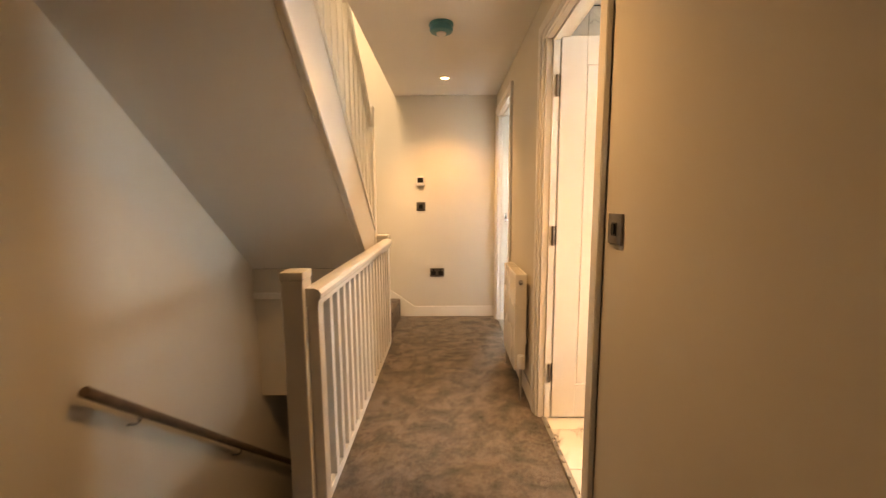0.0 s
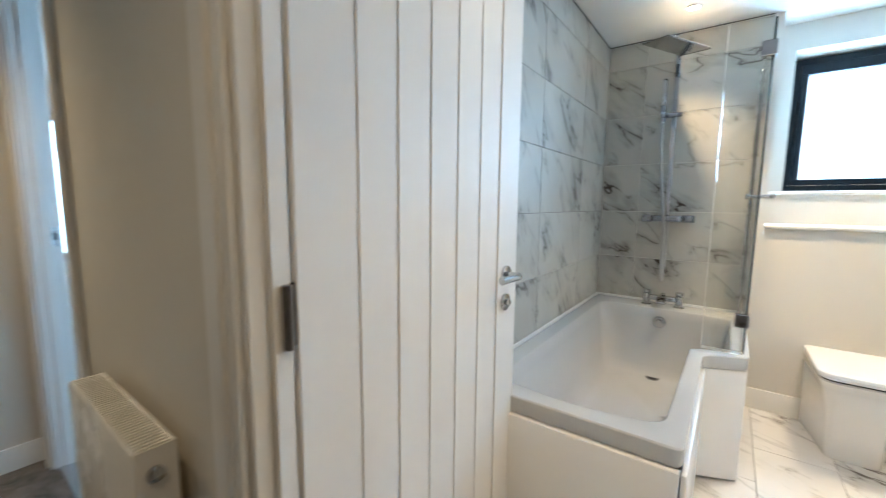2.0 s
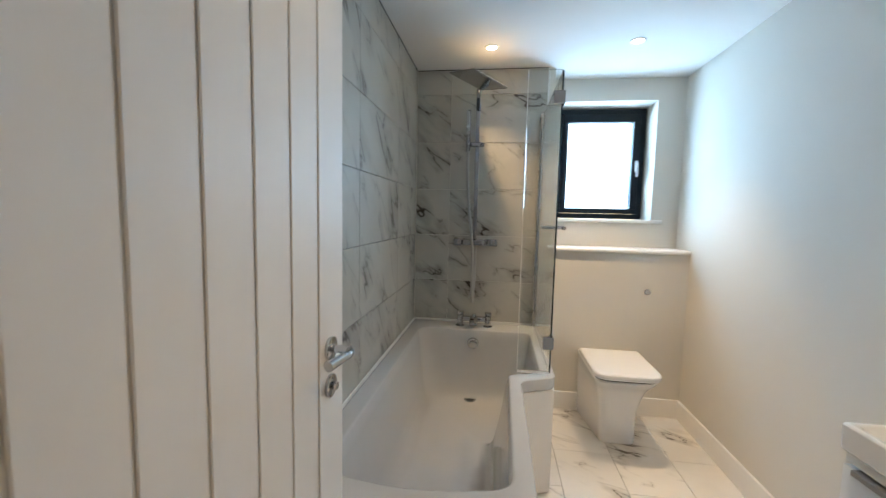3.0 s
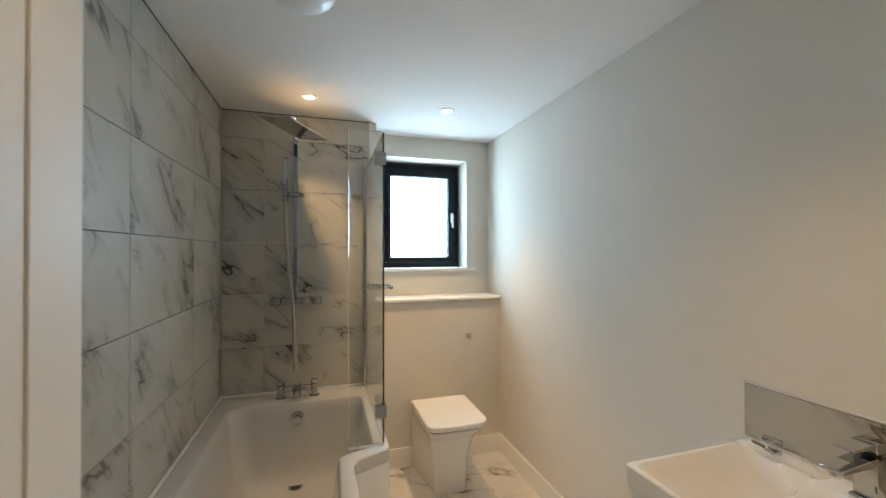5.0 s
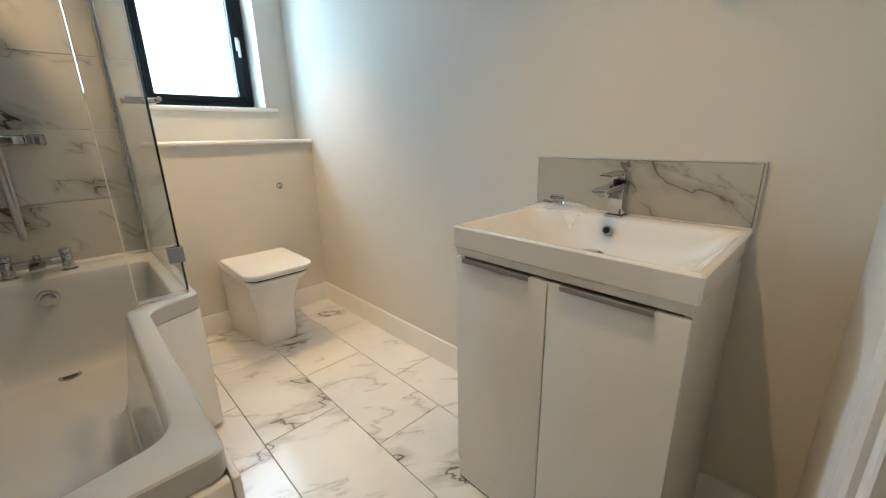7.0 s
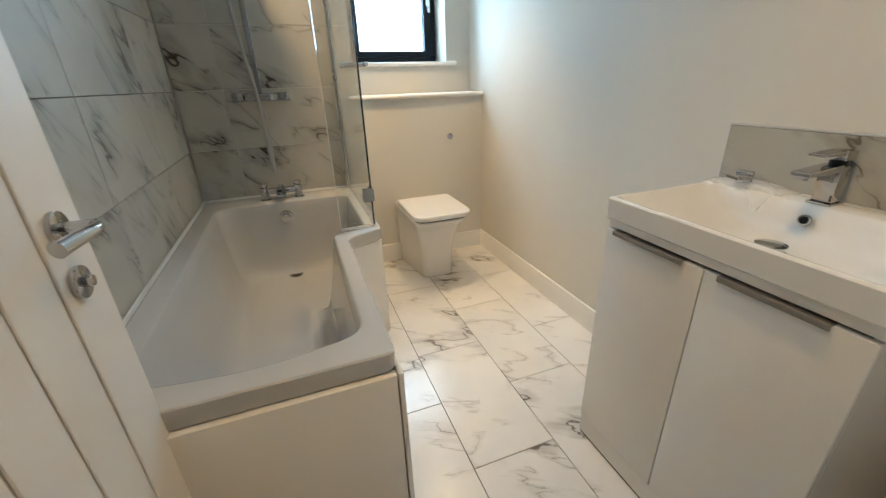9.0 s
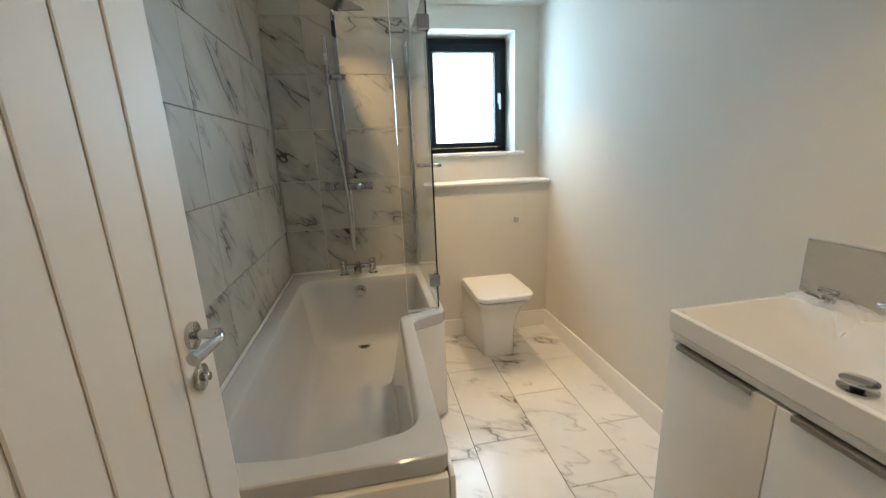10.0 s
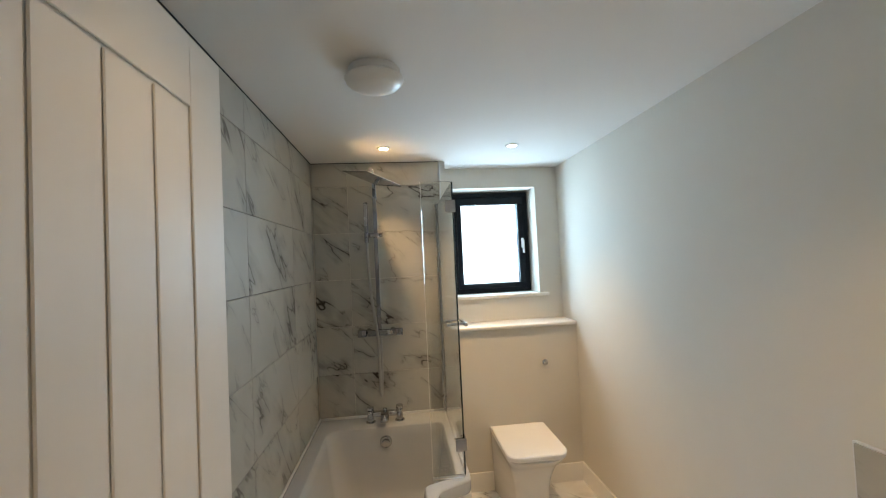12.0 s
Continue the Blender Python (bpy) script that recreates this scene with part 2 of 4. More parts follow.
def carpet_material():
    m = bpy.data.materials.new("carpet_pile")
    m.use_nodes = True
    n, l = m.node_tree.nodes, m.node_tree.links
    b = n["Principled BSDF"]
    tc = n.new("ShaderNodeTexCoord")
    a, c, f = n.new("ShaderNodeTexNoise"), n.new("ShaderNodeTexNoise"), n.new("ShaderNodeTexNoise")
    for t, s, d, dis in ((a, 9.0, 10, 0.3), (c, 48, 6, 0.2), (f, 330, 3, 0.0)):
        t.inputs["Scale"].default_value, t.inputs["Detail"].default_value, t.inputs["Distortion"].default_value = s, d, dis
        t.inputs["Roughness"].default_value = 0.65
        l.new(tc.outputs["Object"], t.inputs["Vector"])
    ad = n.new("ShaderNodeMath")
    ad.operation = "MULTIPLY_ADD"
    l.new(c.outputs["Fac"], ad.inputs[0])
    ad.inputs[1].default_value = 0.45
    l.new(a.outputs["Fac"], ad.inputs[2])
    ad2 = n.new("ShaderNodeMath")
    ad2.operation = "MULTIPLY_ADD"
    l.new(f.outputs["Fac"], ad2.inputs[0])
    ad2.inputs[1].default_value = 0.55
    l.new(ad.outputs[0], ad2.inputs[2])
    r = n.new("ShaderNodeValToRGB")
    r.color_ramp.elements[0].position, r.color_ramp.elements[1].position = 0.78, 1.22
    r.color_ramp.elements[0].color = (0.040, 0.029, 0.022, 1)
    r.color_ramp.elements[1].color = (0.28, 0.205, 0.16, 1)
    # the ramp ends at one, so the sum is brought down to its range
    dv = n.new("ShaderNodeMapRange")
    dv.inputs["From Min"].default_value, dv.inputs["From Max"].default_value = 0.85, 1.18
    r.color_ramp.elements[0].position, r.color_ramp.elements[1].position = 0.1, 0.9
    l.new(ad2.outputs[0], dv.inputs["Value"])
    l.new(dv.outputs["Result"], r.inputs["Fac"])
    l.new(r.outputs["Color"], b.inputs["Base Color"])
    b.inputs["Roughness"].default_value = 0.95
    b.inputs["Sheen Weight"].default_value = 0.35
    b.inputs["Sheen Roughness"].default_value = 0.4
    bp = n.new("ShaderNodeBump")
    bp.inputs["Strength"].default_value, bp.inputs["Distance"].default_value = 1.0, 0.03
    l.new(ad2.outputs[0], bp.inputs["Height"])
    l.new(bp.outputs["Normal"], b.inputs["Normal"])
    return m


def glass(name, colour=(1, 1, 1), rough=0.0, thin=True):
    m = bpy.data.materials.new(name)
    m.use_nodes = True
    n, l = m.node_tree.nodes, m.node_tree.links
    b = n["Principled BSDF"]
    b.inputs["Base Color"].default_value = (*colour, 1)
    b.inputs["Transmission Weight"].default_value = 1.0
    b.inputs["Roughness"].default_value = rough
    b.inputs["IOR"].default_value = 1.45
    return m


def glow(name, colour, strength):
    m = bpy.data.materials.new(name)
    m.use_nodes = True
    n = m.node_tree.nodes
    b = n["Principled BSDF"]
    b.inputs["Base Color"].default_value = (*colour, 1)
    b.inputs["Emission Color"].default_value = (*colour, 1)
    b.inputs["Emission Strength"].default_value = strength
    return m


plaster = material("matt_cream_emulsion", (0.69, 0.655, 0.592), 0.8, vary=0.03, scale=1.6, fine=260, bump=0.12, dist=0.0012, spec=0.25)
ceiling_paint = material("matt_white_emulsion", (0.80, 0.79, 0.77), 0.85, vary=0.025, scale=1.4, fine=240, bump=0.1, dist=0.001, spec=0.2)
gloss = material("white_satin_paint", (0.80, 0.78, 0.75), 0.32, vary=0.03, scale=6, fine=60, bump=0.04, dist=0.0006)
door_paint = material("white_door_paint", (0.80, 0.775, 0.74), 0.5, vary=0.03, scale=5, fine=90, bump=0.05, dist=0.0005)
ceramic = material("white_glazed_ceramic", (0.82, 0.81, 0.80), 0.07, vary=0.015, scale=4, bump=0.0, coat=0.5, rough_vary=0.02)
# white tub toned down: the shade inside the bath is put into this colour
acrylic = material("shaded_white_acrylic", (0.53, 0.53, 0.53), 0.06, vary=0.02, scale=4, bump=0.0, coat=0.4, rough_vary=0.03)
panel_paint = material("white_gloss_panel", (0.80, 0.785, 0.765), 0.2, vary=0.02, scale=3, bump=0.0, rough_vary=0.03)
chrome = material("polished_chrome", (0.55, 0.55, 0.56), 0.05, metal=1.0, vary=0.04, scale=20, bump=0.0, rough_vary=0.02)
brushed = material("brushed_chrome", (0.50, 0.50, 0.50), 0.28, metal=1.0, vary=0.06, scale=30, bump=0.02, dist=0.0003)
# darker copy of the chrome: dark reflections are put into its colour
dark_chrome = material("reflection_dark_chrome", (0.40, 0.40, 0.42), 0.05, metal=1.0, vary=0.05, scale=20, bump=0.0, rough_vary=0.02)
# pale diffuse reflector, added so that a glow reaches the ceiling
head_bounce = material("satin_bounce_plate", (0.86, 0.84, 0.80), 0.3, metal=0.15, vary=0.04, scale=20, bump=0.0)
head_steel = material("shower_head_steel", (0.45, 0.44, 0.43), 0.15, metal=1.0, vary=0.04, scale=20, bump=0.0)
dark_metal = material("dark_brushed_nickel", (0.20, 0.18, 0.165), 0.34, metal=1.0, vary=0.1, scale=60, bump=0.03, dist=0.0003)
black_plastic = material("black_plastic", (0.008, 0.0075, 0.007), 0.45, vary=0.2, scale=20, bump=0.0, spec=0.3)
anthracite = material("anthracite_frame", (0.007, 0.0105, 0.015), 0.5, vary=0.15, scale=10, fine=200, bump=0.03, dist=0.0004, spec=0.22)
# black for dark joints, and for gaps whose shade it paints
gap_dark = material("black_gap_and_joint", (0.01, 0.01, 0.011), 0.6, bump=0.0)
grout = material("grey_grout", (0.20, 0.185, 0.17), 0.9, vary=0.15, scale=25, fine=300, bump=0.2, dist=0.001)
silicone = material("white_silicone", (0.78, 0.77, 0.75), 0.3, bump=0.0)
radiator_white = material("radiator_enamel", (0.80, 0.78, 0.74), 0.28, vary=0.02, bump=0.0)
white_plastic = material("white_plastic", (0.78, 0.78, 0.78), 0.35, vary=0.02, bump=0.0)
teal_film = material("teal_dust_cover", (0.03, 0.25, 0.32), 0.3, vary=0.15, scale=30, bump=0.0)
wire_grey = material("grey_wire", (0.42, 0.40, 0.37), 0.5, vary=0.2, scale=60, bump=0.0)
ground_grey = material("pale_paving", (0.36, 0.36, 0.34), 0.9, vary=0.2, scale=0.6, fine=30, bump=0.2)
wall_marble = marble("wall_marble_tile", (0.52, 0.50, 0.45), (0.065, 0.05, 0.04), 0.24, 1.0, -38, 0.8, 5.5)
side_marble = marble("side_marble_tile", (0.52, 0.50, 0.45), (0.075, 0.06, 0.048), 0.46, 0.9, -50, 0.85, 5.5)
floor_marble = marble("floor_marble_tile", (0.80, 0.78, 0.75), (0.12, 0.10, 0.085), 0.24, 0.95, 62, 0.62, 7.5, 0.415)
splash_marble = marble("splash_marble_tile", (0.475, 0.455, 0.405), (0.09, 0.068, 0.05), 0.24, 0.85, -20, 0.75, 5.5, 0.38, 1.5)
carpet = carpet_material()
clear_glass = glass("clear_glass", (0.97, 0.99, 0.98))
edge_glass = glass("glass_edge", (0.25, 0.42, 0.50), 0.1)
frosted = glass("frosted_glass", (0.97, 0.98, 0.98), 0.75)
film = glass("plastic_film", (0.85, 0.87, 0.9), 0.12)
hose_steel = material("wound_steel", (0.42, 0.41, 0.40), 0.38, metal=0.7, vary=0.03, scale=8, bump=0.0)
pull_steel = material("brushed_pull", (0.30, 0.29, 0.28), 0.42, metal=0.8, vary=0.03, scale=8, bump=0.0)
film.node_tree.nodes["Principled BSDF"].inputs["Transmission Weight"].default_value = 0.0
film.node_tree.nodes["Principled BSDF"].inputs["Alpha"].default_value = 0.36
trim_silver = material("satin_silver_trim", (0.72, 0.71, 0.70), 0.35, metal=0.6, bump=0.0)
lamp_glow = glow("warm_led", (1.0, 0.80, 0.50), 40.0)


# ---- large structure ----
HX, BX = 0.77, 0.87          # hall face and bathroom face of the wall between them
J0, J1, HEAD = 2.09, 2.852, 1.985
D0, D1 = 3.84, 4.60          # bedroom doorway
END = 4.73
RW, LW, TW = 1.27, 3.01, 3.30   # bathroom: plain wall, wall behind the tiles, tiled end
WX = 3.53                    # window wall
LEFT = -1.21                 # stairwell wall

for y0, y1, z0 in ((-1.2, J0, 0), (J0, J1, HEAD), (J1, D0, 0), (D0, D1, HEAD), (D1, END, 0)):
    solid("wall_hall", bx(HX, BX, y0, y1, z0, CEIL), plaster, "cream matt painted plaster wall with two door openings", kind="structure", smooth=False)
solid("wall_end", bx(LEFT - 0.1, BX, END, END + 0.1, -2.7, 4.6), plaster, "cream matt painted wall at the end of the landing", kind="structure")
solid("wall_stair", bx(LEFT - 0.1, LEFT, -1.2, END, -2.7, 4.6), plaster, "cream matt painted wall beside the stairs", kind="structure")
solid("wall_back", bx(LEFT, HX, -1.3, -1.2, -2.7, 4.6), plaster, "cream matt painted wall", kind="structure")
solid("wall_right", bx(BX, 4.1, RW - 0.1, RW, 0, CEIL), plaster, "cream matt painted bathroom wall behind the basin", kind="structure")
solid("wall_tiled", bx(BX, TW + 0.03, LW, LW + 0.1, 0, CEIL), grout, "wall behind the marble tiles", kind="structure")
bm = bmesh.new()
WY0, WY1, WZ0, WZ1 = 1.44, 2.055, 1.26, 2.045
box(bm, WX, WX + 0.3, RW, WY0, 0, CEIL)
box(bm, WX, WX + 0.3, WY1, LW + 0.1, 0, CEIL)
box(bm, WX, WX + 0.3, WY0, WY1, 0, WZ0)
box(bm, WX, WX + 0.3, WY0, WY1, WZ1, CEIL)
solid("wall_window", bm, plaster, "cream matt painted wall with a deep window reveal", kind="structure", smooth=False)
solid("wall_boxing_tall", bx(TW + 0.012, WX, 2.13, LW + 0.1, 0, CEIL), plaster, "full-height boxing behind the shower", kind="structure")
solid("wall_boxing_low", bx(3.325, WX, RW, 2.13, 0, 1.05), plaster, "cream painted half-height boxing behind the toilet", kind="structure")
solid("shelf_boxing", bx(3.305, WX, RW, 2.13, 1.05, 1.075, 0.009, 3), gloss, "white painted rounded shelf on the boxing", kind="structure")

# floors and ceilings
solid("floor_landing", bx(-0.215, HX + 0.03, -1.2, END, -0.2, 0.0), carpet, "mottled grey-brown deep pile carpet", kind="structure")
solid("floor_landing_start", bx(LEFT, -0.215, -1.2, 1.98, -0.2, 0.0), carpet, "mottled grey-brown deep pile carpet", kind="structure")
solid("floor_bedroom", bx(HX + 0.03, 4.1, 3.15, 7.3, -0.2, 0.0), carpet, "mottled grey-brown deep pile carpet", kind="structure")
solid("floor_bathroom", bx(HX + 0.03, WX + 0.2, RW, LW + 0.1, -0.2, -0.006), grout, "grouted floor bed under marble tiles", kind="structure")
solid("floor_below", bx(LEFT, HX, -1.2, END, -2.8, -2.7), carpet, "carpeted floor below", kind="structure")
solid("ceiling_landing", bx(-0.22, BX, -1.2, END, CEIL, CEIL + 0.3), ceiling_paint, "white matt painted ceiling", kind="structure")
solid("ceiling_start", bx(LEFT, -0.22, -1.2, 1.2, CEIL, CEIL + 0.3), ceiling_paint, "white matt painted ceiling", kind="structure")
solid("ceiling_bathroom", bx(BX, WX + 0.3, RW - 0.1, 3.15, CEIL, CEIL + 0.3), ceiling_paint, "white matt painted ceiling", kind="structure")
solid("ceiling_bedroom", bx(BX, 4.1, 3.15, 7.4, CEIL, CEIL + 0.3), ceiling_paint, "white matt painted ceiling", kind="structure")
solid("ceiling_stairwell", bx(LEFT - 0.1, BX, -1.3, END + 0.1, 4.6, 4.7), ceiling_paint, "white ceiling over the stairwell", kind="structure")
solid("wall_upper", bx(HX, BX, -1.2, END, CEIL + 0.3, 4.6), plaster, "cream painted wall upstairs", kind="structure")
bm = bmesh.new()
BWX0, BWX1, BWZ0, BWZ1 = 1.12, 2.35, 0.60, 1.99
box(bm, BX, BWX0, 7.2, 7.5, 0, CEIL)
box(bm, BWX1, 4.1, 7.2, 7.5, 0, CEIL)
box(bm, BWX0, BWX1, 7.2, 7.5, 0, BWZ0)
box(bm, BWX0, BWX1, 7.2, 7.5, BWZ1, CEIL)
solid("wall_bedroom_window", bm, plaster, "cream painted bedroom wall with a wide window", kind="structure", smooth=False)
solid("wall_bedroom_far", bx(4.1, 4.2, 3.05, 7.5, 0, CEIL), plaster, "cream painted bedroom wall", kind="structure")
solid("wall_bedroom_side", bx(HX, BX, END + 0.1, 7.5, 0, CEIL), plaster, "cream painted bedroom wall", kind="structure")
solid("wall_between", bx(BX, 4.1, LW + 0.1, LW + 0.2, 0, CEIL), plaster, "cream painted wall between bathroom and bedroom", kind="structure")
solid("ground", bx(-400, 400, -400, 400, -3.0, -2.9), ground_grey, "pale grey paving outside", kind="structure")

# skirting boards
SK = 0.12


def skirting(name, x0, x1, y0, y1, h=SK):
    bm = bx(x0, x1, y0, y1, 0.0, h)
    top = [e for e in bm.edges if all(v.co.z > h - 1e-4 for v in e.verts)]
    bmesh.ops.bevel(bm, geom=top, offset=0.005, segments=2, profile=0.5, affect="EDGES")
    solid(name, bm, gloss, "white satin painted skirting board", kind="structure")


skirting("baseboard_basin_wall", BX, 3.325, RW, RW + 0.015)
skirting("baseboard_boxing", 3.31, 3.325, RW + 0.015, 2.17)
skirting("baseboard_entry", BX, BX + 0.015, RW + 0.015, J0 - 0.06)
skirting("baseboard_end", -0.06, HX, END - 0.015, END, 0.105)
skirting("baseboard_hall_near", HX - 0.015, HX, -1.2, J0 - 0.07, 0.105)
skirting("baseboard_hall_mid", HX - 0.015, HX, J1 + 0.072, D0 - 0.06, 0.105)
for nm, (y0, y1), (z0, z1) in (("a", (END - 0.015, END), (0.0, 0.105)),):
    bm = prism([(-0.06, 0.0), (-0.06, 0.105), (-0.30, 0.275), (-0.62, 0.62), (-1.21, 0.86), (-1.21, 0.5), (-0.62, 0.2), (-0.30, 0.0)], "y", y0, y1)
    solid("trim_stair_string", bm, gloss, "white painted wall string rising beside the stairs", kind="structure", smooth=False)


def casing(name, x, side, y0, y1, head, label):
    """Door casing on one face of a wall: two legs and a head, moulded in two steps."""
    ob = thing(name, (x, (y0 + y1) / 2, 0), label, "", kind="structure")
    for a, b, c, d in ((0.0, 0.076, 0.012, 0.004), (0.028, 0.078, 0.020, 0.007)):
        s0, s1 = (x, x + side * c) if side > 0 else (x - c, x)
        nm = "casing" if a == 0 else "moulding"
        part(nm + "_leg", bx(s0, s1, y0 - b, y0 - a, 0.0, head + a, d / 2), gloss, ob)
        part(nm + "_leg", bx(s0, s1, y1 + a, y1 + b, 0.0, head + a, d / 2), gloss, ob)
        part(nm + "_head", bx(s0, s1, y0 - b, y1 + b, head + a, head + b, d / 2), gloss, ob)
    return ob


def lining(name, y0, y1, head, stop_x, label):
    ob = thing(name, (HX, (y0 + y1) / 2, 0), label, "", kind="structure")
    t = 0.022
    part("lining", bx(HX, BX, y0, y0 + t, 0, head, 0.002), gloss, ob)
    part("lining", bx(HX, BX, y1 - t, y1, 0, head, 0.002), gloss, ob)
    part("lining", bx(HX, BX, y0 + t, y1 - t, head - t, head, 0.002), gloss, ob)
    part("stop", bx(stop_x - 0.03, stop_x, y0 + t, y0 + t + 0.012, 0, head - t, 0.001), gloss, ob)
    part("stop", bx(stop_x - 0.03, stop_x, y1 - t - 0.012, y1 - t, 0, head - t, 0.001), gloss, ob)
    part("stop", bx(stop_x - 0.03, stop_x, y0 + t + 0.012, y1 - t - 0.012, head - t - 0.012, head - t, 0.001), gloss, ob)
    return ob


casing("trim_bathroom_door_hall", HX, -1, J0 + 0.02, J1 - 0.008, HEAD - 0.02, "white painted moulded architrave round the bathroom door")
casing("trim_bathroom_door_inside", BX, 1, J0 + 0.02, J1 - 0.008, HEAD - 0.02, "white painted moulded architrave inside the bathroom")
casing("trim_bedroom_door_hall", HX, -1, D0 + 0.02, D1 - 0.008, HEAD - 0.02, "white painted moulded architrave round the bedroom door")
lining("trim_bathroom_lining", J0, J1, HEAD, 0.832, "white painted door lining with stops")
bl = lining("trim_bedroom_lining", D0, D1, HEAD, 0.832, "white painted door lining with stops")
sk = part("strike_plate", bx(0.836, 0.858, D1 - 0.0235, D1 - 0.0218, 0.98, 1.06, 0.0004), brushed, bl, "small metal strike plate")
part("strike_hole", bx(0.841, 0.853, D1 - 0.0242, D1 - 0.0234, 1.005, 1.035), black_plastic, sk)
solid("trim_threshold_bathroom", bx(HX + 0.02, HX + 0.045, J0 + 0.022, J1 - 0.022, 0.0, 0.008, 0.003), brushed, "metal threshold strip between carpet and tiles", kind="structure")
solid("trim_threshold_bedroom", bx(HX + 0.01, HX + 0.06, D0 + 0.022, D1 - 0.022, 0.0, 0.008, 0.003), chrome, "bright metal threshold strip on the carpet", kind="structure")


# ---- doors ----
def lever_handle(parent, x, z, y, s, toward):
    """Lever on a round rose, on the face y, that stands out along s; the grip points toward (-1 or 1 in x)."""
    h = part("door_handle", rod((x, y, z), (x, y + s * 0.009, z), 0.026, n=32, bevel=0.002), chrome, parent, "polished chrome lever handle on a round rose")
    part("neck", rod((x, y + s * 0.009, z), (x, y + s * 0.05, z), 0.009, n=16), chrome, h)
    part("grip", tube([(x, y + s * 0.048, z), (x + toward * 0.02, y + s * 0.056, z), (x + toward * 0.050, y + s * 0.052, z), (x + toward * 0.080, y + s * 0.044, z - 0.002), (x + toward * 0.094, y + s * 0.040, z - 0.003)], (0.0080, 0.0118), 16), chrome, h)


def cottage_door(name, hinge, length, label, lever=True):
    """A panelled leaf that stands open along +x from the hinge; its grooved face looks to -y."""
    hx, hy = hinge
    ob = thing(name, (hx, hy, 0.008), label, "door", kind="structure")
    y0, y1, z0, z1 = hy - 0.035, hy, 0.008, 1.968
    part("leaf", bx(hx, hx + length, y0 + 0.005, y1 - 0.005, z0, z1, 0.002), door_paint, ob, "white painted door leaf")
    a0, a1, b0, b1 = hx + 0.127, hx + length - 0.124, 0.20, 1.83
    for s, (f0, f1) in ((0, (y0, y0 + 0.005)), (1, (y1 - 0.005, y1))):
        part("stile", bx(hx, a0 - 0.004, f0, f1, z0, z1, 0.0015), door_paint, ob)
        part("stile", bx(a1 + 0.004, hx + length, f0, f1, z0, z1, 0.0015), door_paint, ob)
        part("rail", bx(a0 - 0.004, a1 + 0.004, f0, f1, z0, b0 - 0.004, 0.0015), door_paint, ob)
        part("rail", bx(a0 - 0.004, a1 + 0.004, f0, f1, b1 + 0.004, z1, 0.0015), door_paint, ob)
        k = 5
        for i in range(k):
            p0, p1 = a0 + (a1 - a0) * i / k, a0 + (a1 - a0) * (i + 1) / k
            g0, g1 = (f0 + 0.0012, f1) if s == 0 else (f0, f1 - 0.0012)
            part("plank", bx(p0 + 0.0025, p1 - 0.0025, g0, g1, b0, b1, 0.0022), door_paint, ob)
    for z in (0.262, 1.0, 1.737):
        # chrome hinges in dark metal, which stands in for their dark reflections
        h = part("hinge", rod((hx - 0.020, y1 - 0.041, z - 0.05), (hx - 0.020, y1 - 0.041, z + 0.05), 0.0080, n=12), dark_metal, ob, "polished chrome butt hinge")
        part("hinge_plate", bx(hx - 0.003, hx - 0.0005, y0 + 0.002, y1 - 0.006, z - 0.05, z + 0.05), dark_metal, h)
        part("hinge_plate", bx(hx - 0.026, hx - 0.008, y1 - 0.030, y1 - 0.0225, z - 0.05, z + 0.05), dark_metal, h)
    lx = hx + length - 0.075
    for s, f in ((-1, y0), (1, y1)):
        lever_handle(ob, lx, 0.965, f, s, -1)
        t = part("thumb_turn", rod((lx, f, 0.880), (lx, f + s * 0.008, 0.880), 0.026, n=32, bevel=0.002), chrome, ob, "round polished chrome bathroom lock")
        part("turn_knob", rod((lx, f + s * 0.008, 0.880), (lx, f + s * 0.020, 0.880), 0.009, n=16, bevel=0.002), chrome, t)
    return ob


cottage_door("door_bathroom", (0.842, 2.852), 0.770, "white painted cottage-style door with vertical grooves standing open")
cottage_door("door_bedroom", (0.852, D0 + 0.06), 0.75, "white painted cottage-style bedroom door standing open")


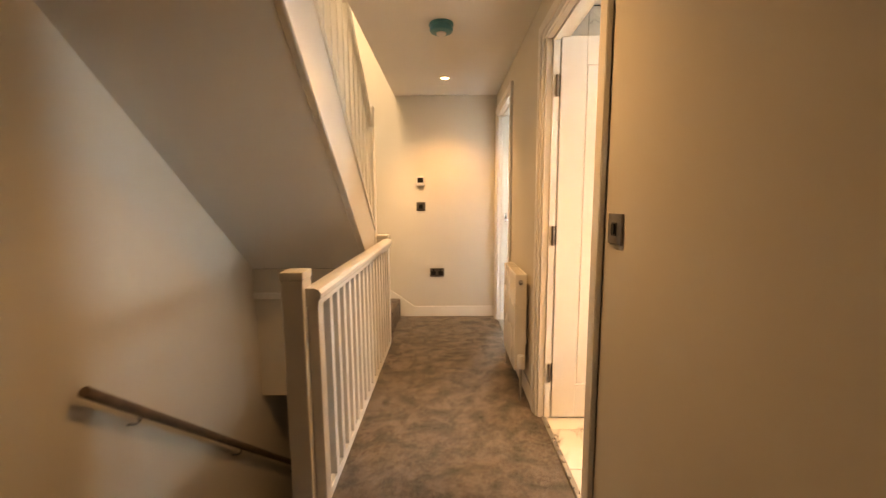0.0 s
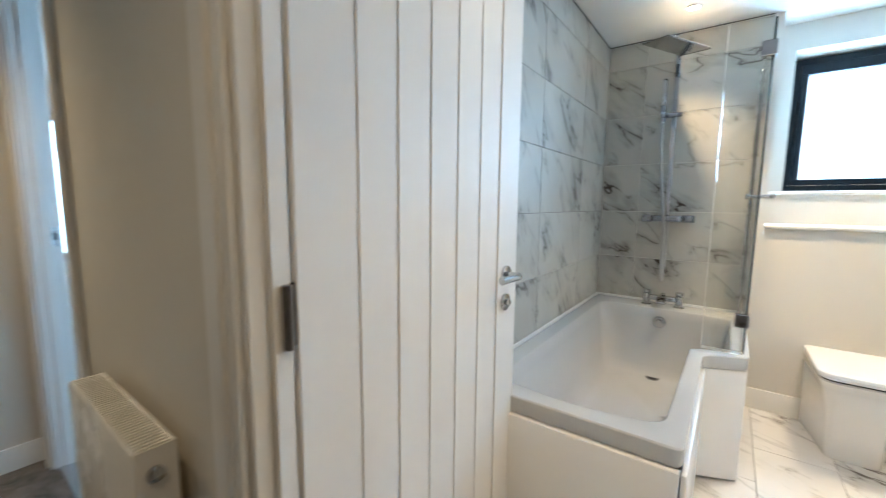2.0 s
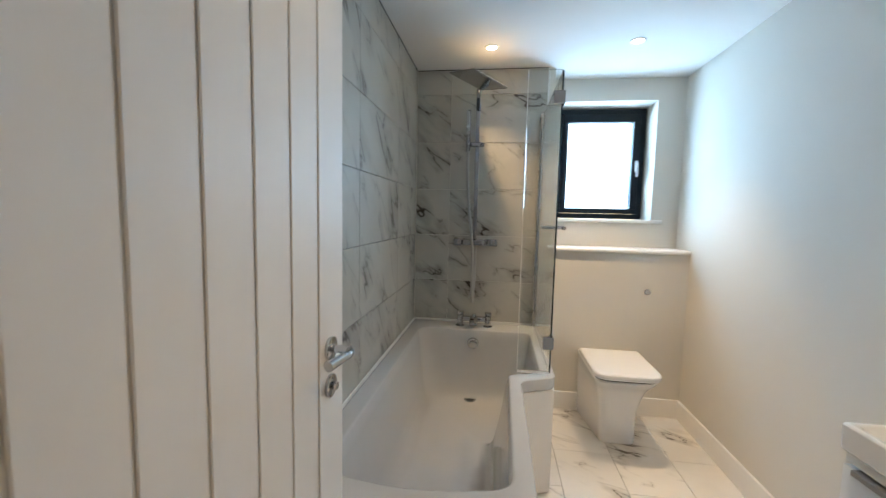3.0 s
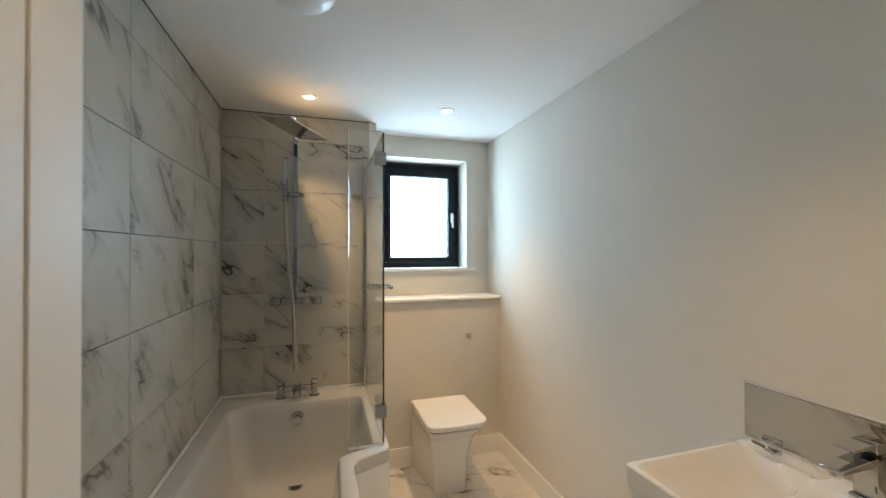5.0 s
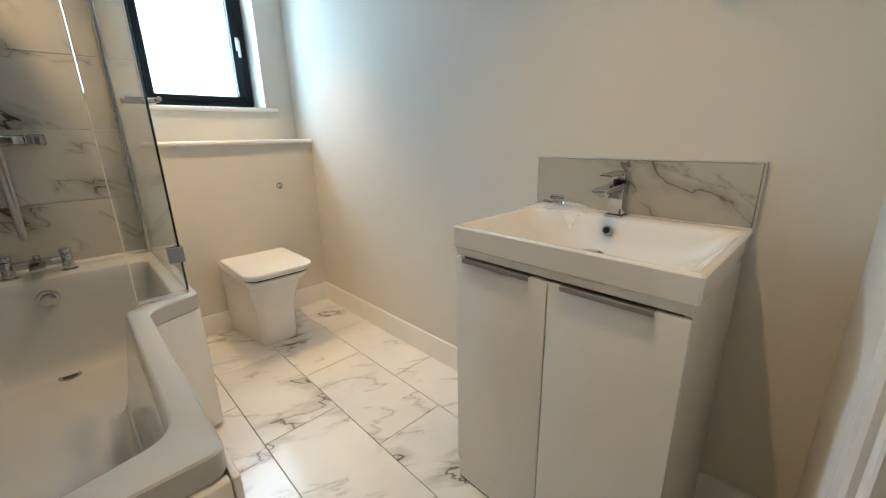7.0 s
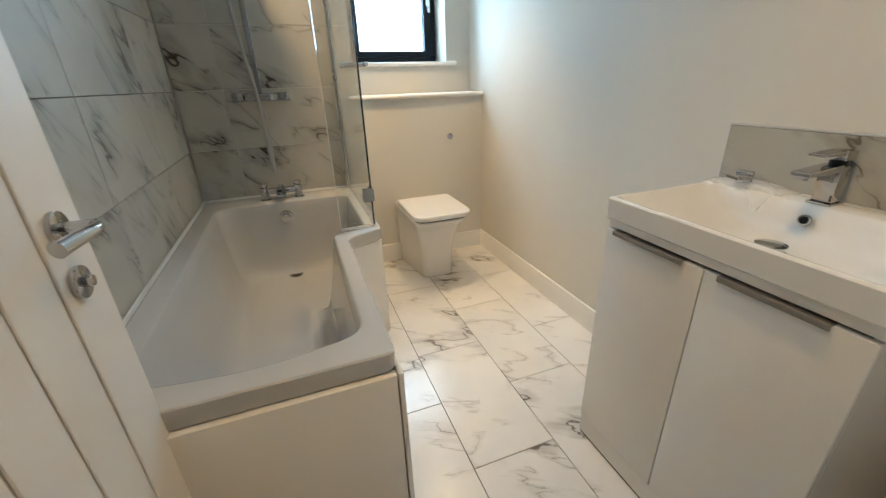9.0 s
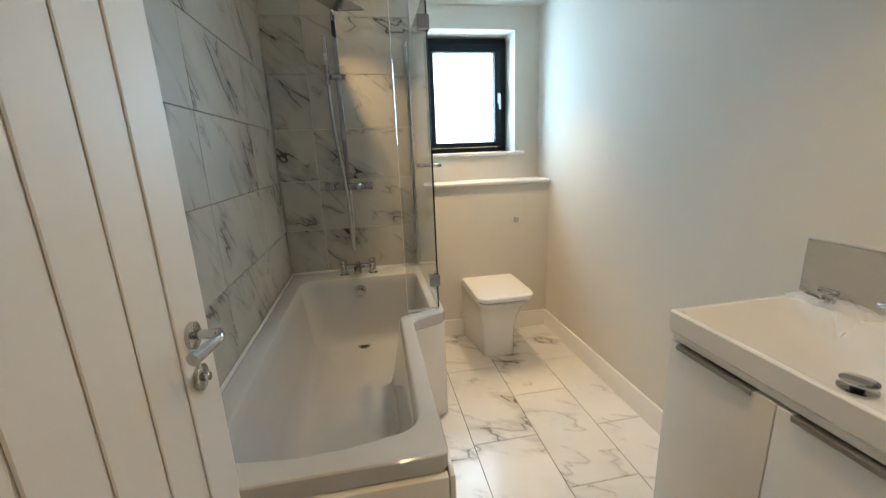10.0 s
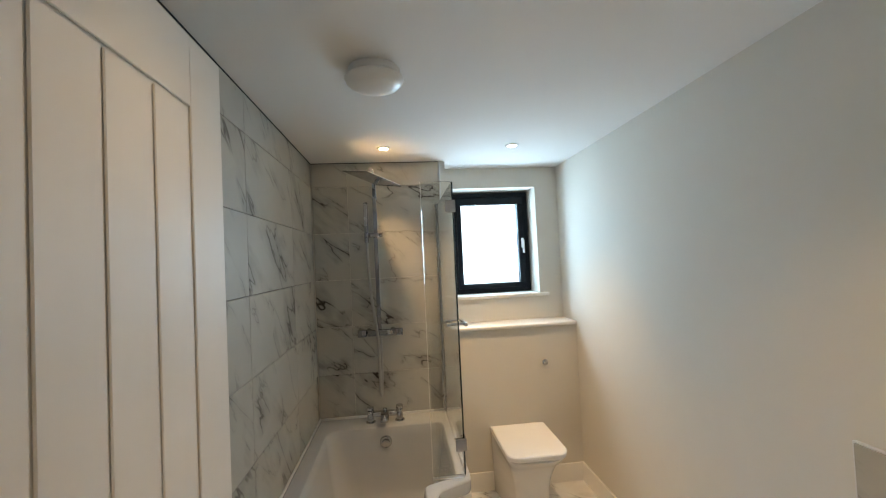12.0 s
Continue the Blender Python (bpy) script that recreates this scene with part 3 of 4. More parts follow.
# ---- windows ----
def casement(name, axis, a0, a1, z0, z1, f0, f1, pane_mat, handle_at, label):
    """Outer frame, sash and pane of a window that lies across axis; f0 is its inner face, f1 its outer one."""
    def b(u0, u1, w0, w1, d0, d1, bev=0.003):
        return bx(d0, d1, u0, u1, w0, w1, bev) if axis == "x" else bx(u0, u1, d0, d1, w0, w1, bev)
    mid = (f0 + f1) / 2
    o = ((mid, (a0 + a1) / 2, z0) if axis == "x" else ((a0 + a1) / 2, mid, z0))
    ob = thing(name, o, label, "window", kind="structure")
    s = 1 if f1 > f0 else -1
    k = 0.046
    fr = part("window_frame", b(a0, a1, z0, z0 + 0.035, f0, f1), anthracite, ob, "dark anthracite window frame")
    for q in ((a0, a1, z1 - 0.035, z1), (a0, a0 + 0.035, z0 + 0.035, z1 - 0.035), (a1 - 0.035, a1, z0 + 0.035, z1 - 0.035)):
        part("frame_bar", b(*q, f0, f1), anthracite, fr)
    i0, i1, j0, j1 = a0 + 0.037, a1 - 0.037, z0 + 0.037, z1 - 0.037
    g0, g1 = f0 - s * 0.012, f1 - s * 0.02
    sa = part("sash", b(i0, i1, j0, j0 + 0.034, g0, g1), anthracite, ob, "dark anthracite opening sash")
    for q in ((i0, i1, j1 - 0.055, j1), (i0, i0 + k, j0 + 0.034, j1 - 0.055), (i1 - 0.034, i1, j0 + 0.034, j1 - 0.055)):
        part("sash_bar", b(*q, g0, g1), anthracite, sa)
    p = part("pane", b(i0 + 0.032, i1 - 0.032, j0 + 0.032, j1 - 0.032, mid - 0.003, mid + 0.003, 0), pane_mat, ob, "glass pane")
    p.visible_shadow = False
    if handle_at is not None:
        hz = (j0 + j1) / 2 - 0.02
        h = part("window_handle", b(handle_at - 0.011, handle_at + 0.011, hz - 0.03, hz + 0.045, g0 - s * 0.012, g0, 0.004), white_plastic, ob, "white window handle")
        part("lever", b(handle_at - 0.008, handle_at + 0.008, hz - 0.07, hz + 0.03, g0 - s * 0.034, g0 - s * 0.02, 0.005), white_plastic, h)
        part("spindle", b(handle_at - 0.007, handle_at + 0.007, hz + 0.005, hz + 0.025, g0 - s * 0.022, g0 - s * 0.01, 0.003), white_plastic, h)
    return ob


casement("window_bathroom", "x", WY0 + 0.008, WY1 - 0.008, WZ0 + 0.004, WZ1 - 0.01, 3.70, 3.77, frosted, WY0 + 0.062, "dark anthracite casement window with frosted glass")
solid("window_sill_bathroom", bx(3.505, 3.70, WY0 - 0.065, WY1 + 0.06, WZ0 - 0.022, WZ0 + 0.002, 0.006, 2), gloss, "white painted window board", kind="structure")
casement("window_bedroom_side", "y", BWX0 + 0.01, 1.53, BWZ0 + 0.01, BWZ1 - 0.01, 7.30, 7.37, clear_glass, 1.47, "dark anthracite bedroom casement window")
casement("window_bedroom_main", "y", 1.53, BWX1 - 0.01, BWZ0 + 0.01, BWZ1 - 0.01, 7.30, 7.37, clear_glass, None, "dark anthracite bedroom casement window")
solid("window_sill_bedroom", bx(BWX0 - 0.05, BWX1 + 0.05, 7.16, 7.30, BWZ0 - 0.025, BWZ0, 0.005), gloss, "white painted window board", kind="structure")


# ---- lamps and ceiling fittings ----
def downlight(x, y, power, cone):
    ob = thing("downlight", (x, y, CEIL), "small round white recessed ceiling downlight glowing warm", "ceiling light", "recessed downlights")
    part("bezel", lathe([(0.026, -0.004), (0.030, -0.006), (0.040, -0.004), (0.042, 0.0), (0.026, 0.0)], (x, y, CEIL), 32, True), white_plastic, ob, "white ring")
    part("lens", lathe([(0.0255, -0.0035), (0.0255, -0.001)], (x, y, CEIL), 24), lamp_glow, ob, "glowing warm lens")
    lamp("downlight_beam", "SPOT", look((x, y, CEIL - 0.012), (x, y + 0.0001, 0)), power, WARM, 0.016, spot=cone)


for (x, y), p, cone in zip(SPOTS, SPOT_POWER, SPOT_CONE):
    downlight(x, y, p, cone)

vent = thing("ceiling_vent", (2.072, 2.51, CEIL), "round white plastic dome fitting on the bathroom ceiling", "ceiling fitting")
part("base", lathe([(0.088, 0.0), (0.090, -0.012), (0.086, -0.026), (0.070, -0.030), (0.07, 0.0)][::-1], (2.072, 2.51, CEIL), 48), white_plastic, vent)
part("dome", lathe([(0.096, -0.026), (0.100, -0.032), (0.097, -0.040), (0.085, -0.052), (0.062, -0.062), (0.03, -0.068), (0.004, -0.069)], (2.072, 2.51, CEIL), 48), white_plastic, vent, "shallow white plastic dome")

det = thing("smoke_alarm", (0.254, 3.2, CEIL), "round smoke alarm under a teal plastic dust cover", "smoke alarm")
part("base", lathe([(0.070, 0.0), (0.072, -0.010), (0.068, -0.016), (0.06, -0.016)], (0.254, 3.2, CEIL), 40), teal_film, det, "teal plastic dust cover")
part("cover", lathe([(0.066, -0.014), (0.068, -0.034), (0.062, -0.044), (0.045, -0.050), (0.006, -0.052)], (0.254, 3.2, CEIL), 40), teal_film, det, "teal plastic dust cover")
part("sensor", lathe([(0.030, -0.048), (0.028, -0.058), (0.006, -0.060)], (0.254, 3.2, CEIL), 24), white_plastic, det)


# ---- landing: switches, radiator ----
sw = thing("light_switch", (HX, 1.947, 1.10), "square brushed dark nickel light switch on the hall wall", "light switch")
part("plate", bx(HX - 0.008, HX, 1.903, 1.990, 1.055, 1.143, 0.002, 2), dark_metal, sw, "brushed dark nickel plate")
part("surround", bx(HX - 0.010, HX - 0.008, 1.931, 1.962, 1.080, 1.118, 0.0006), black_plastic, sw, "black insert")
part("rocker", bx(HX - 0.014, HX - 0.009, 1.936, 1.957, 1.084, 1.114, 0.0015, m=None), black_plastic, sw, "black rocker")

th = thing("thermostat", (0.02, END, 1.372), "white wall thermostat with a small dark display", "thermostat")
part("case", bx(-0.020, 0.060, END - 0.024, END, 1.328, 1.416, 0.004, 2), white_plastic, th)
part("screen", bx(-0.008, 0.050, END - 0.0255, END - 0.0235, 1.358, 1.408, 0.0005), black_plastic, th, "dark display")

pl = thing("wall_plate", (0.022, END, 1.123), "square dark nickel wall plate with a black rocker", "light switch")
part("plate", bx(-0.022, 0.066, END - 0.008, END, 1.079, 1.167, 0.002, 2), dark_metal, pl, "brushed dark nickel plate")
part("rocker", bx(0.004, 0.040, END - 0.012, END - 0.0075, 1.103, 1.143, 0.001), black_plastic, pl, "black rocker")

so = thing("power_socket", (0.178, END, 0.455), "double dark nickel power socket with black inserts", "power socket")
part("plate", bx(0.105, 0.251, END - 0.008, END, 0.412, 0.498, 0.002, 2), dark_metal, so, "brushed dark nickel plate")
for x in (0.142, 0.214):
    part("insert", bx(x - 0.024, x + 0.024, END - 0.0105, END - 0.0075, 0.428, 0.470, 0.001), black_plastic, so, "black socket insert")
    part("rocker", bx(x - 0.009, x + 0.009, END - 0.013, END - 0.008, 0.474, 0.490, 0.001), black_plastic, so, "black switch")

RX, R0, R1, RZ0, RZ1 = 0.678, 3.055, 3.50, 0.165, 0.752
ra = thing("radiator", (0.72, 3.22, 0), "white enamelled single panel radiator with a slotted top grille", "radiator")
part("panel", bx(RX, RX + 0.012, R0, R1, RZ0, RZ1 - 0.004, 0.004, 2), radiator_white, ra)
part("side", bx(RX + 0.002, RX + 0.066, R0 - 0.002, R0 + 0.002, RZ0 + 0.01, RZ1, 0.001), radiator_white, ra)
part("side", bx(RX + 0.002, RX + 0.066, R1 - 0.002, R1 + 0.002, RZ0 + 0.01, RZ1, 0.001), radiator_white, ra)
part("back", bx(RX + 0.05, RX + 0.062, R0, R1, RZ0, RZ1 - 0.01, 0.003), radiator_white, ra)
for i in range(40):
    y = R0 + 0.008 + i * (R1 - R0 - 0.016) / 39
    part("grille_bar", bx(RX + 0.006, RX + 0.058, y - 0.002, y + 0.002, RZ1 - 0.006, RZ1 + 0.001), radiator_white, ra)
part("grille_edge", bx(RX + 0.001, RX + 0.007, R0, R1, RZ1 - 0.008, RZ1 + 0.002, 0.002), radiator_white, ra)
part("grille_edge", bx(RX + 0.057, RX + 0.065, R0, R1, RZ1 - 0.008, RZ1 + 0.002, 0.002), radiator_white, ra)
part("plug", rod((RX + 0.03, R0 - 0.002, RZ1 - 0.045), (RX + 0.03, R0 - 0.014, RZ1 - 0.045), 0.014, n=12, bevel=0.002), brushed, ra, "brass-coloured vent plug")
va = part("valve", rod((RX + 0.03, R0 - 0.045, RZ0 + 0.035), (RX + 0.03, R0 - 0.045, RZ0 + 0.115), 0.023, 0.020, 20, 0.004), white_plastic, ra, "white thermostatic valve head")
part("valve_body", rod((RX + 0.03, R0, RZ0 + 0.03), (RX + 0.03, R0 - 0.045, RZ0 + 0.03), 0.010, n=12), brushed, va)
part("pipe", rod((RX + 0.03, R0 - 0.045, 0.0), (RX + 0.03, R0 - 0.045, RZ0 + 0.03), 0.0075, n=12), brushed, ra, "chromed pipe")
part("pipe", rod((RX + 0.03, R1 + 0.045, 0.0), (RX + 0.03, R1 + 0.045, RZ0 + 0.04), 0.0075, n=12), brushed, ra)
part("valve_body", rod((RX + 0.03, R1, RZ0 + 0.03), (RX + 0.03, R1 + 0.05, RZ0 + 0.03), 0.010, n=12), brushed, ra)
part("bracket", bx(RX + 0.06, HX, R0 + 0.08, R0 + 0.11, 0.3, 0.6), radiator_white, ra)
part("bracket", bx(RX + 0.06, HX, R1 - 0.11, R1 - 0.08, 0.3, 0.6), radiator_white, ra)


# ---- stairs ----
def newel(name, x0, x1, y0, y1, z0, z1, label):
    ob = thing(name, ((x0 + x1) / 2, (y0 + y1) / 2, z0), label, "newel post")
    part("post", bx(x0, x1, y0, y1, z0, z1 - 0.03, 0.003), gloss, ob)
    part("cap", bx(x0 - 0.003, x1 + 0.003, y0 - 0.003, y1 + 0.003, z1 - 0.03, z1, 0.004, 2), gloss, ob, "flat square cap")
    return ob


newel("newel_post", -0.302, -0.224, 2.142, 2.232, -0.2, 0.94, "white painted square newel post at the head of the stairs")
newel("newel_post", -0.292, -0.203, 3.97, 4.06, -0.2, 0.905, "white painted square newel post at the foot of the upper flight")
newel("newel_post_tall", -0.378, -0.294, 3.93, 4.015, 0.44, 1.92, "tall white painted square newel post of the upper flight")
ba = thing("balustrade", (-0.266, 3.12, 0), "white painted balustrade along the landing with square spindles", "balustrade")
bm = prism([(-0.232, 0.812), (-0.180, 0.812), (-0.178, 0.832), (-0.170, 0.840), (-0.168, 0.858), (-0.176, 0.872), (-0.192, 0.878), (-0.222, 0.878), (-0.238, 0.872), (-0.244, 0.858), (-0.242, 0.840), (-0.234, 0.832)], "y", 2.165, 3.968)
part("handrail", bm, gloss, ba, "moulded white handrail")
part("base_rail", bx(-0.240, -0.188, 2.236, 3.965, 0.0, 0.045, 0.004), gloss, ba)
part("apron", bx(-0.3, -0.285, 2.27, 3.97, -0.26, 0.0, 0.002), gloss, ba)
part("end_post", bx(-0.222, -0.184, 2.175, 2.234, -0.2, 0.814, 0.002), gloss, ba, "slim white post against the newel")
for i in range(16):
    y = 2.24 + (i + 1) * 1.73 / 17
    part("spindle", bx(-0.222, -0.186, y - 0.018, y + 0.018, 0.045, 0.814, 0.002), gloss, ba)

SL = 0.86


def line(y, z_at, y_at):
    return z_at + SL * (y_at - y)


up = thing("staircase_upper", (-0.76, 3.0, 0), "white painted carpeted upper flight with a plastered underside", "staircase")
YT = 0.95
part("string", prism([(3.925, line(3.925, 0.849, 3.54)), (3.925, line(3.925, 0.90, 3.99)), (YT, line(YT, 0.90, 3.99)), (YT, line(YT, 0.849, 3.54))], "x", -0.342, -0.302, 0.003), gloss, up, "white painted stair string")
part("string_cap", prism([(3.93, line(3.93, 0.90, 3.99) + 0.0), (3.93, line(3.93, 0.935, 3.99)), (YT, line(YT, 0.935, 3.99)), (YT, line(YT, 0.90, 3.99))], "x", -0.354, -0.290, 0.002), gloss, up)
part("soffit", prism([(3.75, line(3.75, 0.85, 3.54) + 0.003), (3.75, line(3.75, 0.85, 3.54) + 0.018), (YT, line(YT, 0.85, 3.54) + 0.018), (YT, line(YT, 0.85, 3.54) + 0.003)], "x", LEFT, -0.343), ceiling_paint, up, "plastered sloping underside")
part("fascia", bx(LEFT, -0.353, 3.735, 3.76, 0.44, line(3.75, 0.85, 3.54)), plaster, up, "plastered face under the winders")
part("fascia_trim", bx(LEFT, -0.32, 3.722, 3.735, 0.44, 0.49, 0.003), gloss, up)
for i in range(12):
    y1 = 3.93 - 0.225 * i
    z = 0.58 + 0.1935 * (i + 1)
    if y1 > YT:
        part("step", prism([(y1, z), (y1 - 0.225, z), (y1 - 0.225, line(y1 - 0.225, 0.855, 3.54)), (y1, line(y1, 0.855, 3.54))], "x", LEFT, -0.353, 0.004), carpet, up, "carpeted step")
part("winder", bx(LEFT, -0.2, 4.065, END - 0.016, 0.0, 0.19, 0.012, 2), carpet, up, "carpeted winder step")
part("winder", prism([(-0.36, 4.065), (-0.46, END - 0.017), (LEFT, END - 0.017), (LEFT, 4.02), (-0.41, 4.02)], "z", 0.19, 0.385, 0.01), carpet, up)
part("winder", prism([(-0.45, 4.02), (-0.85, END - 0.017), (LEFT, END - 0.017), (LEFT, 3.94), (-0.45, 3.94)], "z", 0.385, 0.58, 0.01), carpet, up)
part("landing_underside", bx(LEFT, -0.32, 3.78, END - 0.002, -0.36, -0.004), plaster, up)
part("panel_below", bx(LEFT, -0.32, 3.765, 3.78, -0.36, 0.45), plaster, up)

ub = thing("balustrade_upper", (-0.336, 3.0, 1.8), "white painted raking balustrade of the upper flight", "balustrade")
part("handrail", prism([(3.93, line(3.93, 1.70, 3.99)), (3.93, line(3.93, 1.76, 3.99)), (YT, line(YT, 1.76, 3.99)), (YT, line(YT, 1.70, 3.99))], "x", -0.354, -0.290, 0.006), gloss, ub, "moulded white handrail")
for i in range(24):
    y = 3.86 - i * 0.118
    part("spindle", prism([(y - 0.016, line(y - 0.016, 0.93, 3.99)), (y + 0.016, line(y + 0.016, 0.93, 3.99)), (y + 0.016, line(y + 0.016, 1.705, 3.99)), (y - 0.016, line(y - 0.016, 1.705, 3.99))], "x", -0.340, -0.304), gloss, ub)

dn = thing("staircase_lower", (-0.76, 3.2, -1.3), "carpeted lower flight with white strings", "staircase")
for i in range(13):
    y0 = 1.98 + 0.225 * i
    z = -0.193 * (i + 1)
    if y0 < 4.6:
        part("step", bx(LEFT, -0.32, y0, min(END, y0 + 0.25), z - 0.25, z, 0.01, 2), carpet, dn, "carpeted step")
part("string", prism([(1.98, 0.0), (1.98, -0.35), (4.72, -0.35 - SL * 2.74), (4.72, 0.05 - SL * 2.74)], "x", -0.318, -0.300), gloss, dn, "white painted stair string")
part("skirt", prism([(1.90, 0.11), (1.90, -0.3), (4.72, -0.3 - SL * 2.8), (4.72, 0.11 - SL * 2.75)], "x", LEFT, LEFT + 0.012), gloss, dn, "white wall string")
hr = thing("wall_handrail", (LEFT + 0.06, 3.2, 0), "dark-stained round wooden handrail on wall brackets", "handrail")
part("rail", tube([(LEFT + 0.065, 2.25, 0.45), (LEFT + 0.065, 3.2, 0.45 - 0.887 * 0.95), (LEFT + 0.065, 4.5, 0.45 - 0.887 * 2.25)], 0.022, 14), material("stained_wood", (0.16, 0.11, 0.08), 0.4, vary=0.3, scale=14, fine=80), hr)
for y in (2.5, 3.3, 4.2):
    z = 0.45 - 0.887 * (y - 2.25)
    part("bracket", tube([(LEFT, y, z - 0.07), (LEFT + 0.05, y, z - 0.06), (LEFT + 0.065, y, z - 0.02)], 0.007, 8), brushed, hr)
solid("wall_under_landing", bx(-0.215, -0.20, 1.98, END, -2.7, -0.2), plaster, "plastered wall beside the lower flight", kind="structure")
solid("wall_under_landing_front", bx(LEFT, -0.215, 1.9, 1.98, -2.7, -0.2), plaster, "plastered wall under the landing", kind="structure")

rb = thing("radiator_bedroom", (1.75, 7.15, 0), "white enamelled radiator under the bedroom window", "radiator")
part("panel", bx(1.2, 2.3, 7.11, 7.17, 0.12, 0.50, 0.006), radiator_white, rb)
for i in range(30):
    part("flute", bx(1.22 + i * 0.0365, 1.243 + i * 0.0365, 7.106, 7.112, 0.15, 0.47, 0.002), radiator_white, rb)
part("bracket", bx(1.3, 1.34, 7.17, 7.2, 0.2, 0.4), radiator_white, rb)


# ---- bath and shower ----
def bath_outline(d=0.0, r=0.02):
    pts = [(1.603, 2.992), (1.603, 2.65), (1.603, 2.333), (2.405, 2.333), (2.47, 2.178), (3.294, 2.178), (3.294, 2.992)]
    base = [Vector(p) for p in pts]
    return rounded(inset(base, d) if d else base, [0.012, 0.05, 0.03, 0.035, 0.03, 0.012, 0.012])


def bath_inner(d=0.0, r=0.0):
    pts = [Vector(p) for p in [(1.705, 2.914), (1.668, 2.640), (1.718, 2.392), (2.468, 2.386), (2.515, 2.242), (3.12, 2.242), (3.12, 2.916)]]
    return rounded(inset(pts, d) if d else pts, [0.07 + r, 0.12, 0.065 + r * 0.6, 0.02 + r * 0.3, 0.03 + r * 0.3, 0.05 + r, 0.09 + r])


bt = thing("bathtub", (2.45, 2.65, 0), "white acrylic L-shaped shower bath with a flat rim", "bathtub")
loops = [(bath_outline(0.014), 0.498), (bath_outline(0.004), 0.500), (bath_outline(0.001), 0.508), (bath_outline(0.0), 0.5515), (bath_outline(0.004), 0.5555),
         (bath_inner(-0.009), 0.5555), (bath_inner(-0.003), 0.553), (bath_inner(0.001), 0.547), (bath_inner(0.010, 0.01), 0.50), (bath_inner(0.028, 0.02), 0.38), (bath_inner(0.048, 0.03), 0.27),
         (bath_inner(0.062, 0.03), 0.215), (bath_inner(0.080, 0.03), 0.182), (bath_inner(0.100, 0.03), 0.166), (bath_inner(0.125, 0.02), 0.16)]
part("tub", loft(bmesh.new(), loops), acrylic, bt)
part("end_panel", bx(1.590, 1.616, 2.339, 2.99, 0.012, 0.4965, 0.004, 2), panel_paint, bt, "white gloss end panel")
part("side_panel", bx(1.592, 2.407, 2.322, 2.336, 0.012, 0.4965, 0.004, 2), panel_paint, bt, "white gloss side panel")
part("step_panel", prism([(2.409, 2.334), (2.474, 2.183), (2.486, 2.183), (2.421, 2.334)], "z", 0.012, 0.4965, 0.002), panel_paint, bt, "white gloss panel of the wide end")
part("side_panel", bx(2.478, 3.30, 2.180, 2.192, 0.012, 0.4965, 0.003, 2), panel_paint, bt, "white gloss side panel")
part("upstand", bx(1.603, 3.296, 2.990, 2.996, 0.553, 0.572, 0.002), silicone, bt, "white sealant bead")
part("upstand", bx(3.292, 3.298, 2.18, 2.990, 0.553, 0.568, 0.002), silicone, bt, "white sealant bead")
dr = part("waste", lathe([(0.036, 0.161), (0.036, 0.1635), (0.030, 0.1645), (0.024, 0.162)], (3.0, 2.585, 0), 32), chrome, bt, "round chrome waste")
part("hole", lathe([(0.024, 0.1625), (0.024, 0.1632)], (3.0, 2.585, 0), 24), black_plastic, dr)
ov = part("overflow", rod((3.112, 2.582, 0.478), (3.093, 2.582, 0.474), 0.036, n=32, bevel=0.003), chrome, bt, "round chrome overflow")
part("overflow_knob", rod((3.093, 2.582, 0.474), (3.078, 2.582, 0.471), 0.024, n=24, bevel=0.003), chrome, ov)

tp = thing("bath_tap", (3.205, 2.585, 0.556), "chrome bath filler tap with two round pillars joined by a bar", "tap")
for y in (2.674, 2.497):
    p = part("pillar", rod((3.205, y, 0.560), (3.205, y, 0.626), 0.022, 0.0195, 28, 0.001), chrome, tp)
    part("lever", rod((3.205, y, 0.629), (3.205, y, 0.650), 0.0215, 0.0205, 28, 0.003), chrome, p, "round chrome tap head")
    part("lever_tab", bx(3.168, 3.206, y - 0.008, y + 0.008, 0.640, 0.651, 0.003, 2), chrome, p)
    part("flange", rod((3.205, y, 0.5555), (3.205, y, 0.561), 0.030, n=28, bevel=0.001), chrome, p)
part("bridge", bx(3.187, 3.223, 2.512, 2.659, 0.588, 0.619, 0.004, 2), chrome, tp)
part("spout", prism([(3.205, 0.624), (3.205, 0.592), (3.112, 0.584), (3.098, 0.588), (3.098, 0.600), (3.150, 0.618)], "y", 2.562, 2.610, 0.003), chrome, tp, "flat sloping chrome spout")
part("diverter", rod((3.200, 2.585, 0.622), (3.200, 2.585, 0.637), 0.012, n=16, bevel=0.002), chrome, tp)

sh = thing("shower", (3.27, 2.6, 1.09), "chrome thermostatic bar shower with riser rail, rain head and hand set", "shower")
vb = part("valve_bar", bx(3.222, 3.262, 2.515, 2.675, 1.075, 1.112, 0.005, 2), dark_chrome, sh, "square chrome valve bar")
part("knob", bx(3.220, 3.264, 2.455, 2.510, 1.072, 1.115, 0.005, 2), dark_chrome, vb, "square chrome control")
part("knob", bx(3.220, 3.264, 2.680, 2.735, 1.072, 1.115, 0.005, 2), dark_chrome, vb, "square chrome control")
for y in (2.52, 2.67):
    part("elbow", rod((3.30, y, 1.093), (3.26, y, 1.093), 0.022, 0.012, 20), dark_chrome, vb)
part("riser", bx(3.235, 3.249, 2.588, 2.612, 1.112, 2.078, 0.002), dark_chrome, sh, "square chrome riser rail")
part("arm", bx(2.985, 3.249, 2.59, 2.61, 2.062, 2.080, 0.003), dark_chrome, sh)
part("wall_mount", bx(3.247, 3.30, 2.585, 2.615, 1.93, 1.955, 0.003), dark_chrome, sh)
